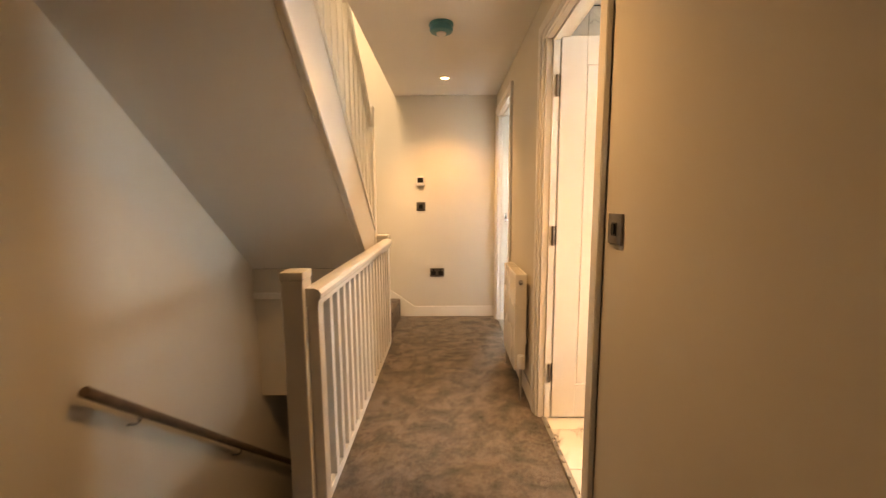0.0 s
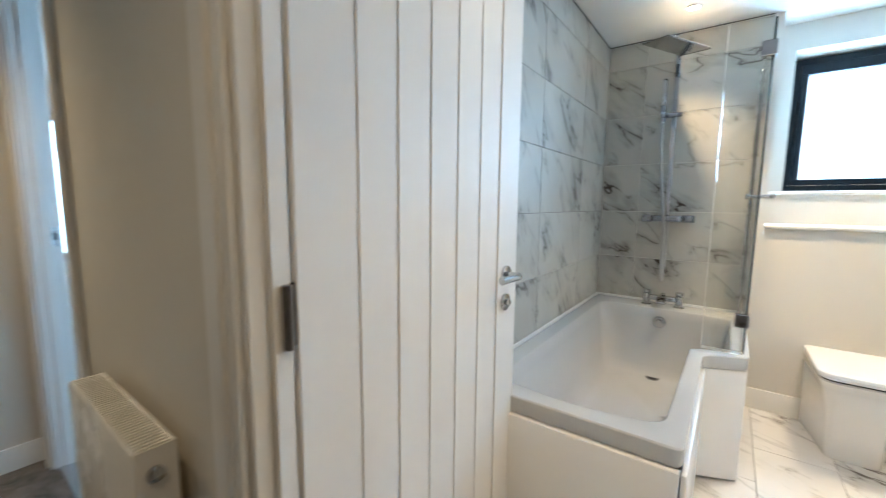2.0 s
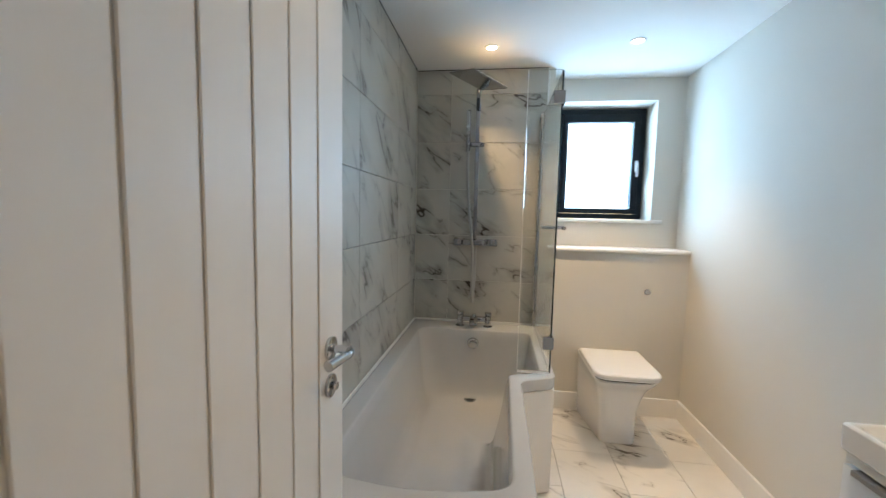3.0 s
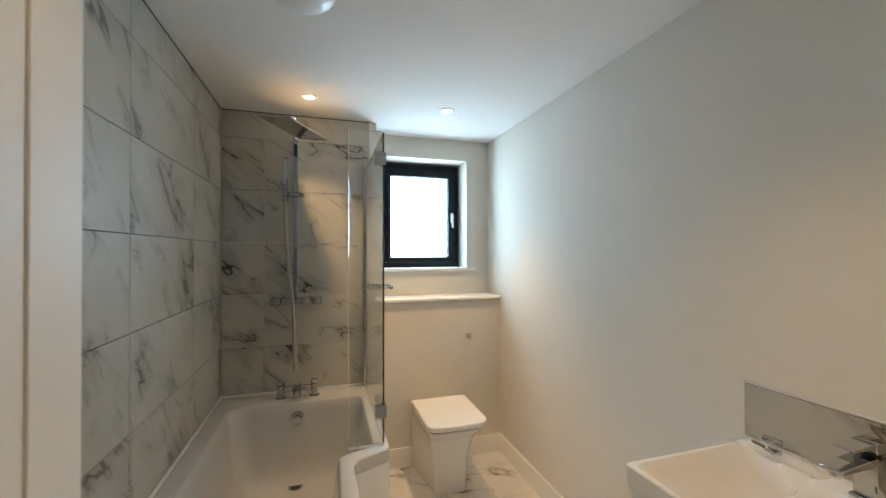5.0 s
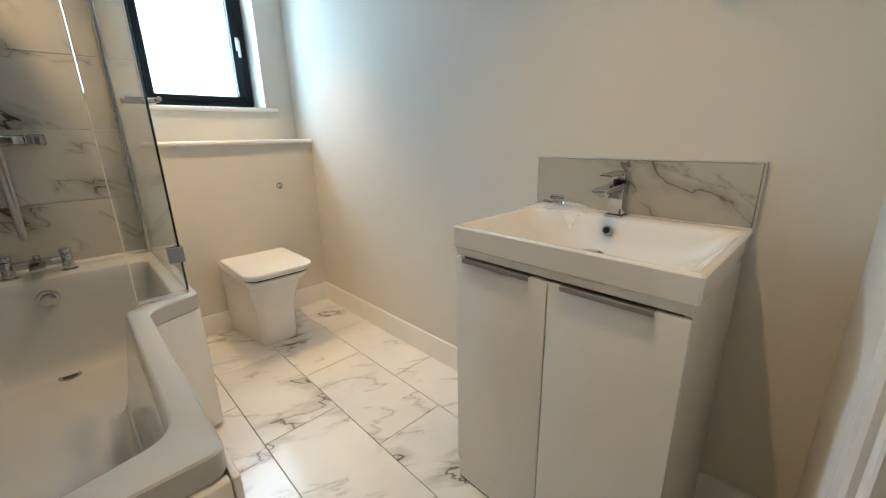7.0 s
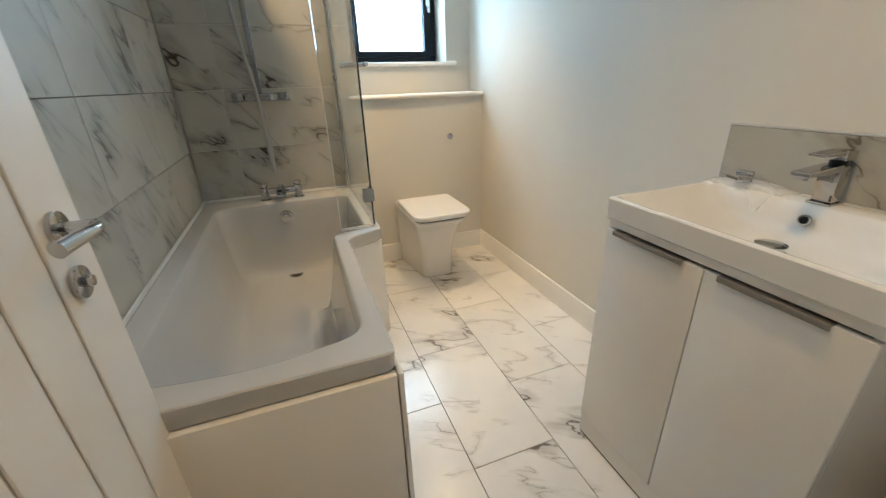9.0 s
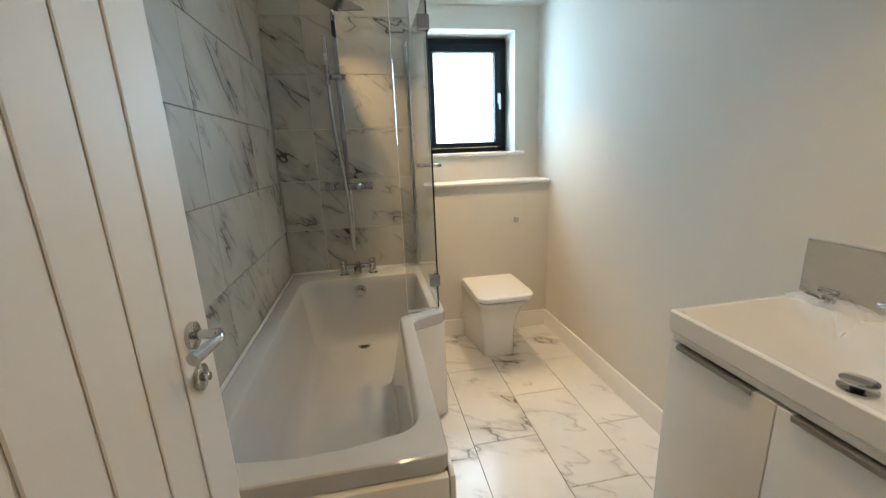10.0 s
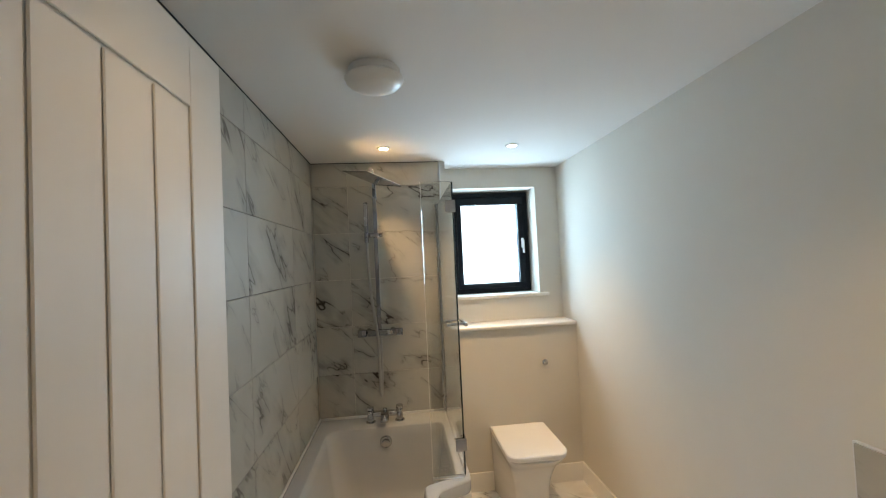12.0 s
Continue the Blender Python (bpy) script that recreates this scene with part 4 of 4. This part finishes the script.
hm = look((2.985, 2.592, 2.018), (2.985 - 0.02, 2.592 - 0.30, 3.018)) @ pose(0, 0, 0, 0, 0, 45)
hd = part("rain_head", bx(-0.119, 0.119, -0.119, 0.119, -0.001, 0.004, 0.002, 2, m=hm), head_steel, sh, "thin square polished steel rain head")
# added plate that throws the downlight back up
part("bounce_plate", bx(-0.118, 0.118, -0.118, 0.118, -0.004, -0.0005, 0.001, m=hm), head_bounce, hd, "pale added face that bounces the downlight onto the ceiling")
part("ball_joint", rod((2.985, 2.598, 2.066), (2.985, 2.592, 2.022), 0.016, 0.019, 20, 0.003), dark_chrome, hd)
bm = bmesh.new()
for i in range(9):
    for j in range(9):
        box(bm, -0.084 + i * 0.021 - 0.003, -0.084 + i * 0.021 + 0.003, -0.084 + j * 0.021 - 0.003, -0.084 + j * 0.021 + 0.003, 0.004, 0.0062, hm @ pose(0, 0, 0, 180, 0, 0))
part("nozzles", bm, black_plastic, hd, "small dark rubber nozzles")
sl = part("slider", bx(3.222, 3.256, 2.575, 2.668, 1.695, 1.722, 0.004, 2), dark_chrome, sh, "chrome slider bracket")
part("cradle", bx(3.190, 3.226, 2.640, 2.668, 1.692, 1.726, 0.005, 2), dark_chrome, sl)
part("knob", rod((3.24, 2.575, 1.708), (3.24, 2.558, 1.708), 0.013, n=16, bevel=0.002), dark_chrome, sl)
hs = part("hand_set", bx(3.196, 3.216, 2.642, 2.668, 1.66, 1.915, 0.006, 2), dark_chrome, sh, "slim square chrome hand set")
part("spray_face", bx(3.190, 3.197, 2.645, 2.665, 1.76, 1.905, 0.002), brushed, hs, "grey spray face")
part("hose", tube([(3.206, 2.655, 1.665), (3.20, 2.652, 1.50), (3.192, 2.635, 1.30), (3.188, 2.612, 1.10), (3.188, 2.606, 0.90), (3.192, 2.606, 0.76), (3.205, 2.603, 0.712), (3.222, 2.598, 0.76), (3.236, 2.595, 0.92), (3.240, 2.595, 1.075)], 0.009, 14), hose_steel, sh, "metal-wound shower hose")

sc = thing("shower_screen", (2.9, 2.2, 0.556), "clear glass hinged shower screen with chrome fittings on the bath rim", "shower screen")


def pane(name, x0, x1, y0, y1, z0, z1, parent, label):
    p = part(name, bx(x0, x1, y0, y1, z0, z1, 0.0012), clear_glass, parent, label)
    p.visible_shadow = False
    return p


pane("pane", 2.512, 3.262, 2.197, 2.203, 0.568, 1.89, sc, "large clear glass panel")
pane("return_pane", 2.497, 2.503, 2.206, 2.346, 0.568, 1.89, sc, "narrow clear glass return panel")
part("edge_strip", bx(2.5085, 2.5118, 2.1965, 2.2035, 0.568, 1.89), edge_glass, sc, "blue-grey polished glass edge")
part("edge_strip", bx(2.4968, 2.5032, 2.346, 2.348, 0.568, 1.89), silicone, sc, "clear edge seal")
part("wall_profile", bx(3.262, 3.30, 2.188, 2.214, 0.565, 1.90, 0.004, 2), brushed, sc, "satin chrome wall profile")
part("wall_post", rod((3.258, 2.200, 0.558), (3.258, 2.200, 1.90), 0.011, n=20, bevel=0.002), chrome, sc, "round chrome hinge post")
part("seal", bx(2.512, 3.25, 2.1975, 2.2025, 0.556, 0.569), clear_glass, sc, "clear rubber seal")
part("seal", bx(2.4975, 2.5025, 2.203, 2.346, 0.556, 0.567), frosted, sc, "clear rubber seal")
for z in (0.70, 1.775):
    b = part("hinge", bx(2.490, 2.512, 2.190, 2.238, z - 0.028, z + 0.028, 0.002), dark_chrome, sc, "square chrome glass clamp")
    part("clamp", bx(2.506, 2.540, 2.190, 2.210, z - 0.028, z + 0.028, 0.002), dark_chrome, b)
th2 = part("towel_bar", rod((2.60, 2.150, 1.215), (2.78, 2.150, 1.215), 0.009, n=16, bevel=0.002), chrome, sc, "short round chrome pull bar")
for x in (2.635, 2.745):
    part("stud", rod((x, 2.150, 1.215), (x, 2.232, 1.215), 0.007, n=14), chrome, th2)
    part("stud_cap", rod((x, 2.232, 1.215), (x, 2.240, 1.215), 0.012, n=16, bevel=0.002), chrome, th2)


# ---- toilet ----
def pan(x0, x1, y0, y1, rf, rb=0.01):
    return rounded([Vector(p) for p in [(x0, y1), (x0, y0), (x1, y0), (x1, y1)]], [rf, rf, rb, rb], 8)


to = thing("toilet", (3.1, 1.75, 0), "white ceramic back-to-wall toilet with the lid closed", "toilet")
def foot(x0, hf, hb, r):
    c = 1.748
    return rounded([Vector(p) for p in [(x0, c + hf), (x0, c - hf), (3.322, c - hb), (3.322, c + hb)]], [r, r, 0.008, 0.008], 8)


part("bowl", loft(bmesh.new(), [(foot(2.955, 0.090, 0.150, 0.035), 0.0), (foot(2.948, 0.094, 0.152, 0.04), 0.012), (foot(2.945, 0.094, 0.152, 0.04), 0.12), (foot(2.940, 0.099, 0.153, 0.045), 0.20), (foot(2.924, 0.112, 0.154, 0.052), 0.265), (foot(2.900, 0.128, 0.156, 0.058), 0.32),
                            (foot(2.872, 0.140, 0.158, 0.065), 0.355), (foot(2.838, 0.155, 0.160, 0.072), 0.385), (foot(2.826, 0.160, 0.161, 0.075), 0.403), (foot(2.832, 0.156, 0.158, 0.07), 0.41)], True), ceramic, to)
# two black rings paint the shade lines between bowl, seat and lid
part("seat_shade_ring", loft(bmesh.new(), [(pan(2.828, 3.21, 1.592, 1.906, 0.07), 0.41), (pan(2.828, 3.21, 1.592, 1.906, 0.07), 0.421)], True), gap_dark, to, "black ring painted as the shade under the seat")
part("lid_shade_ring", loft(bmesh.new(), [(pan(2.815, 3.21, 1.590, 1.908, 0.07), 0.4325), (pan(2.815, 3.21, 1.590, 1.908, 0.07), 0.4355)], True), gap_dark, to, "black ring painted as the shade between seat and lid")
part("seat", loft(bmesh.new(), [(pan(2.812, 3.214, 1.588, 1.910, 0.075), 0.421), (pan(2.804, 3.214, 1.580, 1.918, 0.08), 0.424), (pan(2.804, 3.214, 1.580, 1.918, 0.08), 0.4335)], True), ceramic, to, "white plastic seat")
part("lid", loft(bmesh.new(), [(pan(2.802, 3.214, 1.578, 1.920, 0.08), 0.4345), (pan(2.799, 3.216, 1.575, 1.923, 0.08), 0.437), (pan(2.799, 3.216, 1.575, 1.923, 0.08), 0.450), (pan(2.806, 3.212, 1.581, 1.917, 0.075), 0.456)], True), ceramic, to, "white plastic lid")
for y in (1.64, 1.86):
    part("hinge", rod((3.235, y - 0.02, 0.432), (3.235, y + 0.02, 0.432), 0.012, n=16, bevel=0.002), chrome, to, "chrome lid hinge")
fl = thing("flush_button", (3.325, 1.505, 0.808), "round chrome flush button on the boxing", "flush button")
part("ring", rod((3.325, 1.505, 0.808), (3.315, 1.505, 0.808), 0.020, n=32, bevel=0.003), chrome, fl)
part("button", rod((3.315, 1.505, 0.808), (3.311, 1.505, 0.808), 0.012, n=24, bevel=0.001), brushed, fl)

# ---- vanity unit ----
VX0, VX1, VY0, VY1 = 1.072, 1.640, 1.287, 1.692
vu = thing("vanity_unit", (1.356, 1.49, 0), "white gloss two-door vanity cabinet under the basin", "cabinet")
part("side", bx(VX0, VX0 + 0.016, VY0, VY1, 0.0, 0.785, 0.001), panel_paint, vu, "white side")
part("side", bx(VX1 - 0.016, VX1, VY0, VY1, 0.0, 0.785, 0.001), panel_paint, vu, "white side")
part("back", bx(VX0 + 0.016, VX1 - 0.016, VY0, VY0 + 0.01, 0.05, 0.7), panel_paint, vu)
part("bottom", bx(VX0 + 0.016, VX1 - 0.016, VY0 + 0.01, VY1, 0.09, 0.106), panel_paint, vu)
part("plinth", bx(VX0, VX1, VY1 - 0.002, VY1 + 0.014, 0.0065, 0.078, 0.001), panel_paint, vu, "white plinth")
# black strip that paints the shade line at the floor
part("plinth_shade_strip", bx(VX0 + 0.003, VX1 - 0.003, VY1 + 0.002, VY1 + 0.012, 0.0, 0.0065), gap_dark, vu, "black strip painted as the shade line under the plinth")
part("top_rail", bx(VX0, VX1, VY1 - 0.002, VY1 + 0.014, 0.764, 0.785, 0.001), panel_paint, vu)
# black backing puts the shade of the door gap into colour
part("door_shade_strip", bx(VX0 + 0.016, VX1 - 0.016, VY1 - 0.008, VY1 - 0.003, 0.74, 0.785), gap_dark, vu, "black strip painted as the shade in the gap over the doors")
for x0, x1, h0, h1 in ((1.357, VX1, 1.402, 1.612), (VX0, 1.354, 1.13, 1.322)):
    d = part("door", bx(x0, x1, VY1, VY1 + 0.018, 0.081, 0.757, 0.0015, 2), panel_paint, vu, "white gloss door")
    part("handle", bx(h0, h1, VY1 + 0.002, VY1 + 0.026, 0.757, 0.7595, 0.0006), pull_steel, d, "slim brushed metal edge pull")
    part("handle_lip", bx(h0, h1, VY1 + 0.024, VY1 + 0.026, 0.7475, 0.7575, 0.0006), pull_steel, d)

ws = thing("washbasin", (1.357, 1.49, 0.785), "white ceramic inset washbasin on the vanity cabinet", "washbasin")


def rect(x0, x1, y0, y1, r):
    return rounded([Vector(p) for p in [(x0, y1), (x0, y0), (x1, y0), (x1, y1)]], r, 8)


BZ = 0.845
part("basin", loft(bmesh.new(), [(rect(1.066, 1.648, 1.276, 1.709, 0.006), BZ - 0.060), (rect(1.063, 1.651, 1.273, 1.713, 0.008), BZ - 0.056), (rect(1.062, 1.652, 1.272, 1.714, 0.010), BZ - 0.005), (rect(1.065, 1.649, 1.275, 1.711, 0.010), BZ - 0.001), (rect(1.068, 1.646, 1.278, 1.708, 0.010), BZ),
                             (rect(1.074, 1.640, 1.352, 1.702, 0.025), BZ), (rect(1.078, 1.636, 1.356, 1.698, 0.030), BZ - 0.003), (rect(1.095, 1.620, 1.366, 1.690, 0.045), BZ - 0.022), (rect(1.125, 1.590, 1.376, 1.676, 0.060), BZ - 0.048),
                             (rect(1.165, 1.550, 1.392, 1.655, 0.070), BZ - 0.068), (rect(1.22, 1.495, 1.43, 1.61, 0.070), BZ - 0.080), (rect(1.31, 1.405, 1.48, 1.56, 0.03), BZ - 0.085)]), ceramic, ws)
o = part("overflow", rod((1.372, 1.373, BZ - 0.034), (1.372, 1.380, BZ - 0.032), 0.014, n=28, bevel=0.002), chrome, ws, "chrome overflow ring")
part("overflow_hole", rod((1.372, 1.379, BZ - 0.0325), (1.372, 1.3812, BZ - 0.0315), 0.009, n=20), black_plastic, o)
w = part("waste", lathe([(0.030, -0.0835), (0.033, -0.082), (0.033, -0.079), (0.020, -0.078)], (1.352, 1.515, BZ), 32), chrome, ws, "chrome pop-up waste")
part("waste_stem", rod((1.352, 1.515, BZ - 0.08), (1.352, 1.515, BZ - 0.062), 0.012, n=16), black_plastic, w)
part("waste_cap", lathe([(0.004, -0.058), (0.022, -0.0585), (0.031, -0.061), (0.031, -0.0635), (0.01, -0.064)][::-1], (1.352, 1.515, BZ), 32), chrome, w, "domed chrome plug")

mt = thing("basin_tap", (1.375, 1.315, BZ), "square chrome monobloc basin mixer tap", "tap")
part("base", bx(1.350, 1.400, 1.292, 1.344, BZ, BZ + 0.006, 0.001), chrome, mt)
part("body", bx(1.354, 1.396, 1.297, 1.338, BZ + 0.006, BZ + 0.092, 0.003, 2), chrome, mt)
sp = part("spout", prism([(1.330, BZ + 0.078), (1.330, BZ + 0.096), (1.448, BZ + 0.088), (1.448, BZ + 0.078)], "x", 1.355, 1.395, 0.002), chrome, mt, "flat open chrome spout")
part("aerator", rod((1.375, 1.434, BZ + 0.080), (1.375, 1.434, BZ + 0.070), 0.010, n=16), brushed, sp)
part("cartridge", rod((1.375, 1.318, BZ + 0.09), (1.375, 1.318, BZ + 0.108), 0.017, n=20), black_plastic, mt, "dark collar")
part("lever", bx(1.354, 1.396, 1.296, 1.338, BZ + 0.104, BZ + 0.127, 0.003, 2), chrome, mt)
part("lever_plate", prism([(1.330, BZ + 0.115), (1.330, BZ + 0.127), (1.408, BZ + 0.124), (1.408, BZ + 0.119)], "x", 1.357, 1.393, 0.001), chrome, mt)

sb = thing("splashback", (1.362, 1.28, 0.925), "marble tile splashback with a chrome edge trim", "splashback")
part("tile", bx(1.066, 1.661, 1.272, 1.281, 0.848, 1.001, 0.001), material("splash_edge", (0.6, 0.58, 0.55), 0.4), sb)
part("edge_trim", bx(1.062, 1.665, 1.271, 1.285, 1.001, 1.005, 0.001), trim_silver, sb, "chrome edge trim")
part("edge_trim", bx(1.062, 1.066, 1.271, 1.285, 0.847, 1.001, 0.001), trim_silver, sb, "chrome edge trim")
part("edge_trim", bx(1.661, 1.665, 1.271, 1.285, 0.847, 1.001, 0.001), trim_silver, sb, "chrome edge trim")
part("sealant", bx(1.066, 1.661, 1.281, 1.286, BZ, BZ + 0.005), silicone, sb, "white sealant")

pk = thing("fixings_packet", (1.555, 1.325, BZ), "clear plastic bag of chrome fixings lying on the basin", "packet")
bm = bmesh.new()
bmesh.ops.create_grid(bm, x_segments=16, y_segments=12, size=1.0)
for v in bm.verts:
    u, t = v.co.x, v.co.y
    v.co = Vector((1.545 + u * 0.100 + t * 0.012, 1.322 + t * 0.034, BZ + 0.003 + 0.022 * max(0, (1 - u * u) * (1 - t * t)) ** 0.7 + 0.006 * noise.noise(Vector((u * 4, t * 4, 1)))))
bag = part("bag", bm, film, pk, "crumpled clear plastic bag")
bag.visible_shadow = False
bm = bmesh.new()
bmesh.ops.create_grid(bm, x_segments=10, y_segments=8, size=1.0)
for v in bm.verts:
    u, t = v.co.x, (v.co.y + 1) / 2
    v.co = Vector((1.497 - 0.030 * t + u * 0.034 * (1 - 0.85 * t), 1.350 + 0.062 * t, BZ + 0.005 - 0.040 * max(0, t - 0.12) + 0.003 * noise.noise(Vector((u * 5, t * 4, 3)))))
flap = part("flap", bm, film, pk, "loose clear plastic flap")
flap.visible_shadow = False
part("fixing", rod((1.585, 1.325, BZ + 0.036), (1.545, 1.317, BZ + 0.036), 0.0085, n=16, bevel=0.001), chrome, pk, "chrome cylinder")
for i, (x, y) in enumerate([(1.57, 1.34), (1.55, 1.345), (1.535, 1.335), (1.56, 1.355)]):
    part("screw", rod((x, y, BZ + 0.020), (x + 0.024 * (-1) ** i, y + 0.012, BZ + 0.027), 0.005, n=8), chrome, pk)

# ---- loose mirror-light cable ----
cb = thing("hanging_cable", (1.19, RW, 1.66), "grey cable hanging out of the wall with a black round connector", "cable")
part("wire", tube([(1.185, RW - 0.002, 1.665), (1.190, 1.285, 1.65), (1.199, 1.30, 1.609), (1.213, 1.325, 1.571), (1.214, 1.342, 1.54), (1.209, 1.350, 1.505)], 0.0042, 8), wire_grey, cb)
part("loose_wire", tube([(1.203, 1.315, 1.590), (1.190, 1.325, 1.588), (1.167, 1.36, 1.566), (1.135, 1.40, 1.52), (1.124, 1.41, 1.475), (1.134, 1.395, 1.455), (1.165, 1.37, 1.462), (1.195, 1.352, 1.482)], 0.0022, 6), wire_grey, cb)
part("connector", rod((1.205, 1.349, 1.477), (1.2185, 1.357, 1.499), 0.028, n=32, bevel=0.002), black_plastic, cb, "round black plastic connector")
part("connector_face", rod((1.2185, 1.357, 1.499), (1.2189, 1.3573, 1.4997), 0.0255, n=32), wire_grey, cb)
part("gland", rod((1.210, 1.350, 1.512), (1.213, 1.354, 1.496), 0.005, n=12, bevel=0.001), black_plastic, cb)


# ---- tiles ----
TILES = {}


def tile_mesh(w, h, material_, t=0.008):
    key = (round(w, 3), round(h, 3), material_.name)
    if key not in TILES:
        bm = bmesh.new()
        g, c = 0.0008, 0.0007
        lo = [bm.verts.new((x, y, 0)) for x, y in ((-w / 2, -h / 2), (w / 2, -h / 2), (w / 2, h / 2), (-w / 2, h / 2))]
        hi = [bm.verts.new((v.co.x, v.co.y, t - c)) for v in lo]
        tp_ = [bm.verts.new((v.co.x * (1 - 2 * g / w), v.co.y * (1 - 2 * g / h), t)) for v in lo]
        for a, b in ((lo, hi), (hi, tp_)):
            for k in range(4):
                bm.faces.new((a[k], a[(k + 1) % 4], b[(k + 1) % 4], b[k]))
        bm.faces.new(tp_)
        bm.faces.new(lo[::-1])
        me = bpy.data.meshes.new("tile")
        bm.to_mesh(me)
        bm.free()
        me.materials.append(material_)
        TILES[key] = me
    return TILES[key]


def tile(parent, w, h, material_, m):
    ob = new("tile", tile_mesh(w, h, material_))
    ob.parent = parent
    ob.matrix_local = Matrix.Translation(-ORG[parent]) @ m
    return ob


GAP = 0.0028
rows = [0.557, 0.833, 1.133, 1.433, 1.733, 2.033, CEIL - 0.004]
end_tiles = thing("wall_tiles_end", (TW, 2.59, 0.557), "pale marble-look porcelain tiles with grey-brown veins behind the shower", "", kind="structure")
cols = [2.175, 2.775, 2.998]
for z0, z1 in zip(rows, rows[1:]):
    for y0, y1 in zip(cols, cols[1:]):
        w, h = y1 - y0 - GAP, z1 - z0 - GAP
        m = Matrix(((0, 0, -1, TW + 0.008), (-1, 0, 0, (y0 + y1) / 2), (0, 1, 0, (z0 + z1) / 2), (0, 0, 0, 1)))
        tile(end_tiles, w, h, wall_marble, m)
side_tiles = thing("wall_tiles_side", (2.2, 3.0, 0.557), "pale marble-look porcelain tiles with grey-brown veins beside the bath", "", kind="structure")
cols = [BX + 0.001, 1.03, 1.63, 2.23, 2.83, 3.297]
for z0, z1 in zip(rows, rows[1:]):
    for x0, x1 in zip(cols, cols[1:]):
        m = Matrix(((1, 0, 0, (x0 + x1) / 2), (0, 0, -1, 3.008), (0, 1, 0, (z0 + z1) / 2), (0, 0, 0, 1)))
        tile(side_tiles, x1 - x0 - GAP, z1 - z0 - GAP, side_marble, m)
solid("trim_tile_edge", bx(3.299, 3.312, 2.163, 2.1735, 0.556, CEIL, 0.001), silicone, "white tile edge trim", kind="structure")
solid("trim_tile_top", bx(3.2985, 3.3015, 2.175, 3.0, CEIL - 0.0045, CEIL - 0.0005), gap_dark, "dark joint over the tiles", kind="structure")
solid("trim_tile_top_side", bx(BX, 3.297, 2.9985, 3.0015, CEIL - 0.0045, CEIL - 0.0005), gap_dark, "dark joint over the tiles", kind="structure")
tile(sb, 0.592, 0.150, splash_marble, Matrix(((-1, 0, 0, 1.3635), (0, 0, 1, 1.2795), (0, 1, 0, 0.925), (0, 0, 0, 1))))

floor_tiles = thing("floor_tiles", (2.2, 2.0, 0), "white marble-look floor tiles with dark grey veins laid in half bond", "", kind="structure")
X0, X1 = HX + 0.045, 3.325
ylines = [RW, 1.512, 1.812, 2.112, 2.412, 2.712, LW]
for r, (y0, y1) in enumerate(zip(ylines, ylines[1:])):
    start = 2.24 if r % 2 == 0 else 1.94
    xs = sorted({X0, X1, *[start + 0.6 * k for k in range(-4, 4) if X0 + 0.02 < start + 0.6 * k < X1 - 0.02]})
    for x0, x1 in zip(xs, xs[1:]):
        tile(floor_tiles, x1 - x0 - GAP, y1 - y0 - GAP, floor_marble, pose((x0 + x1) / 2, (y0 + y1) / 2, -0.008))
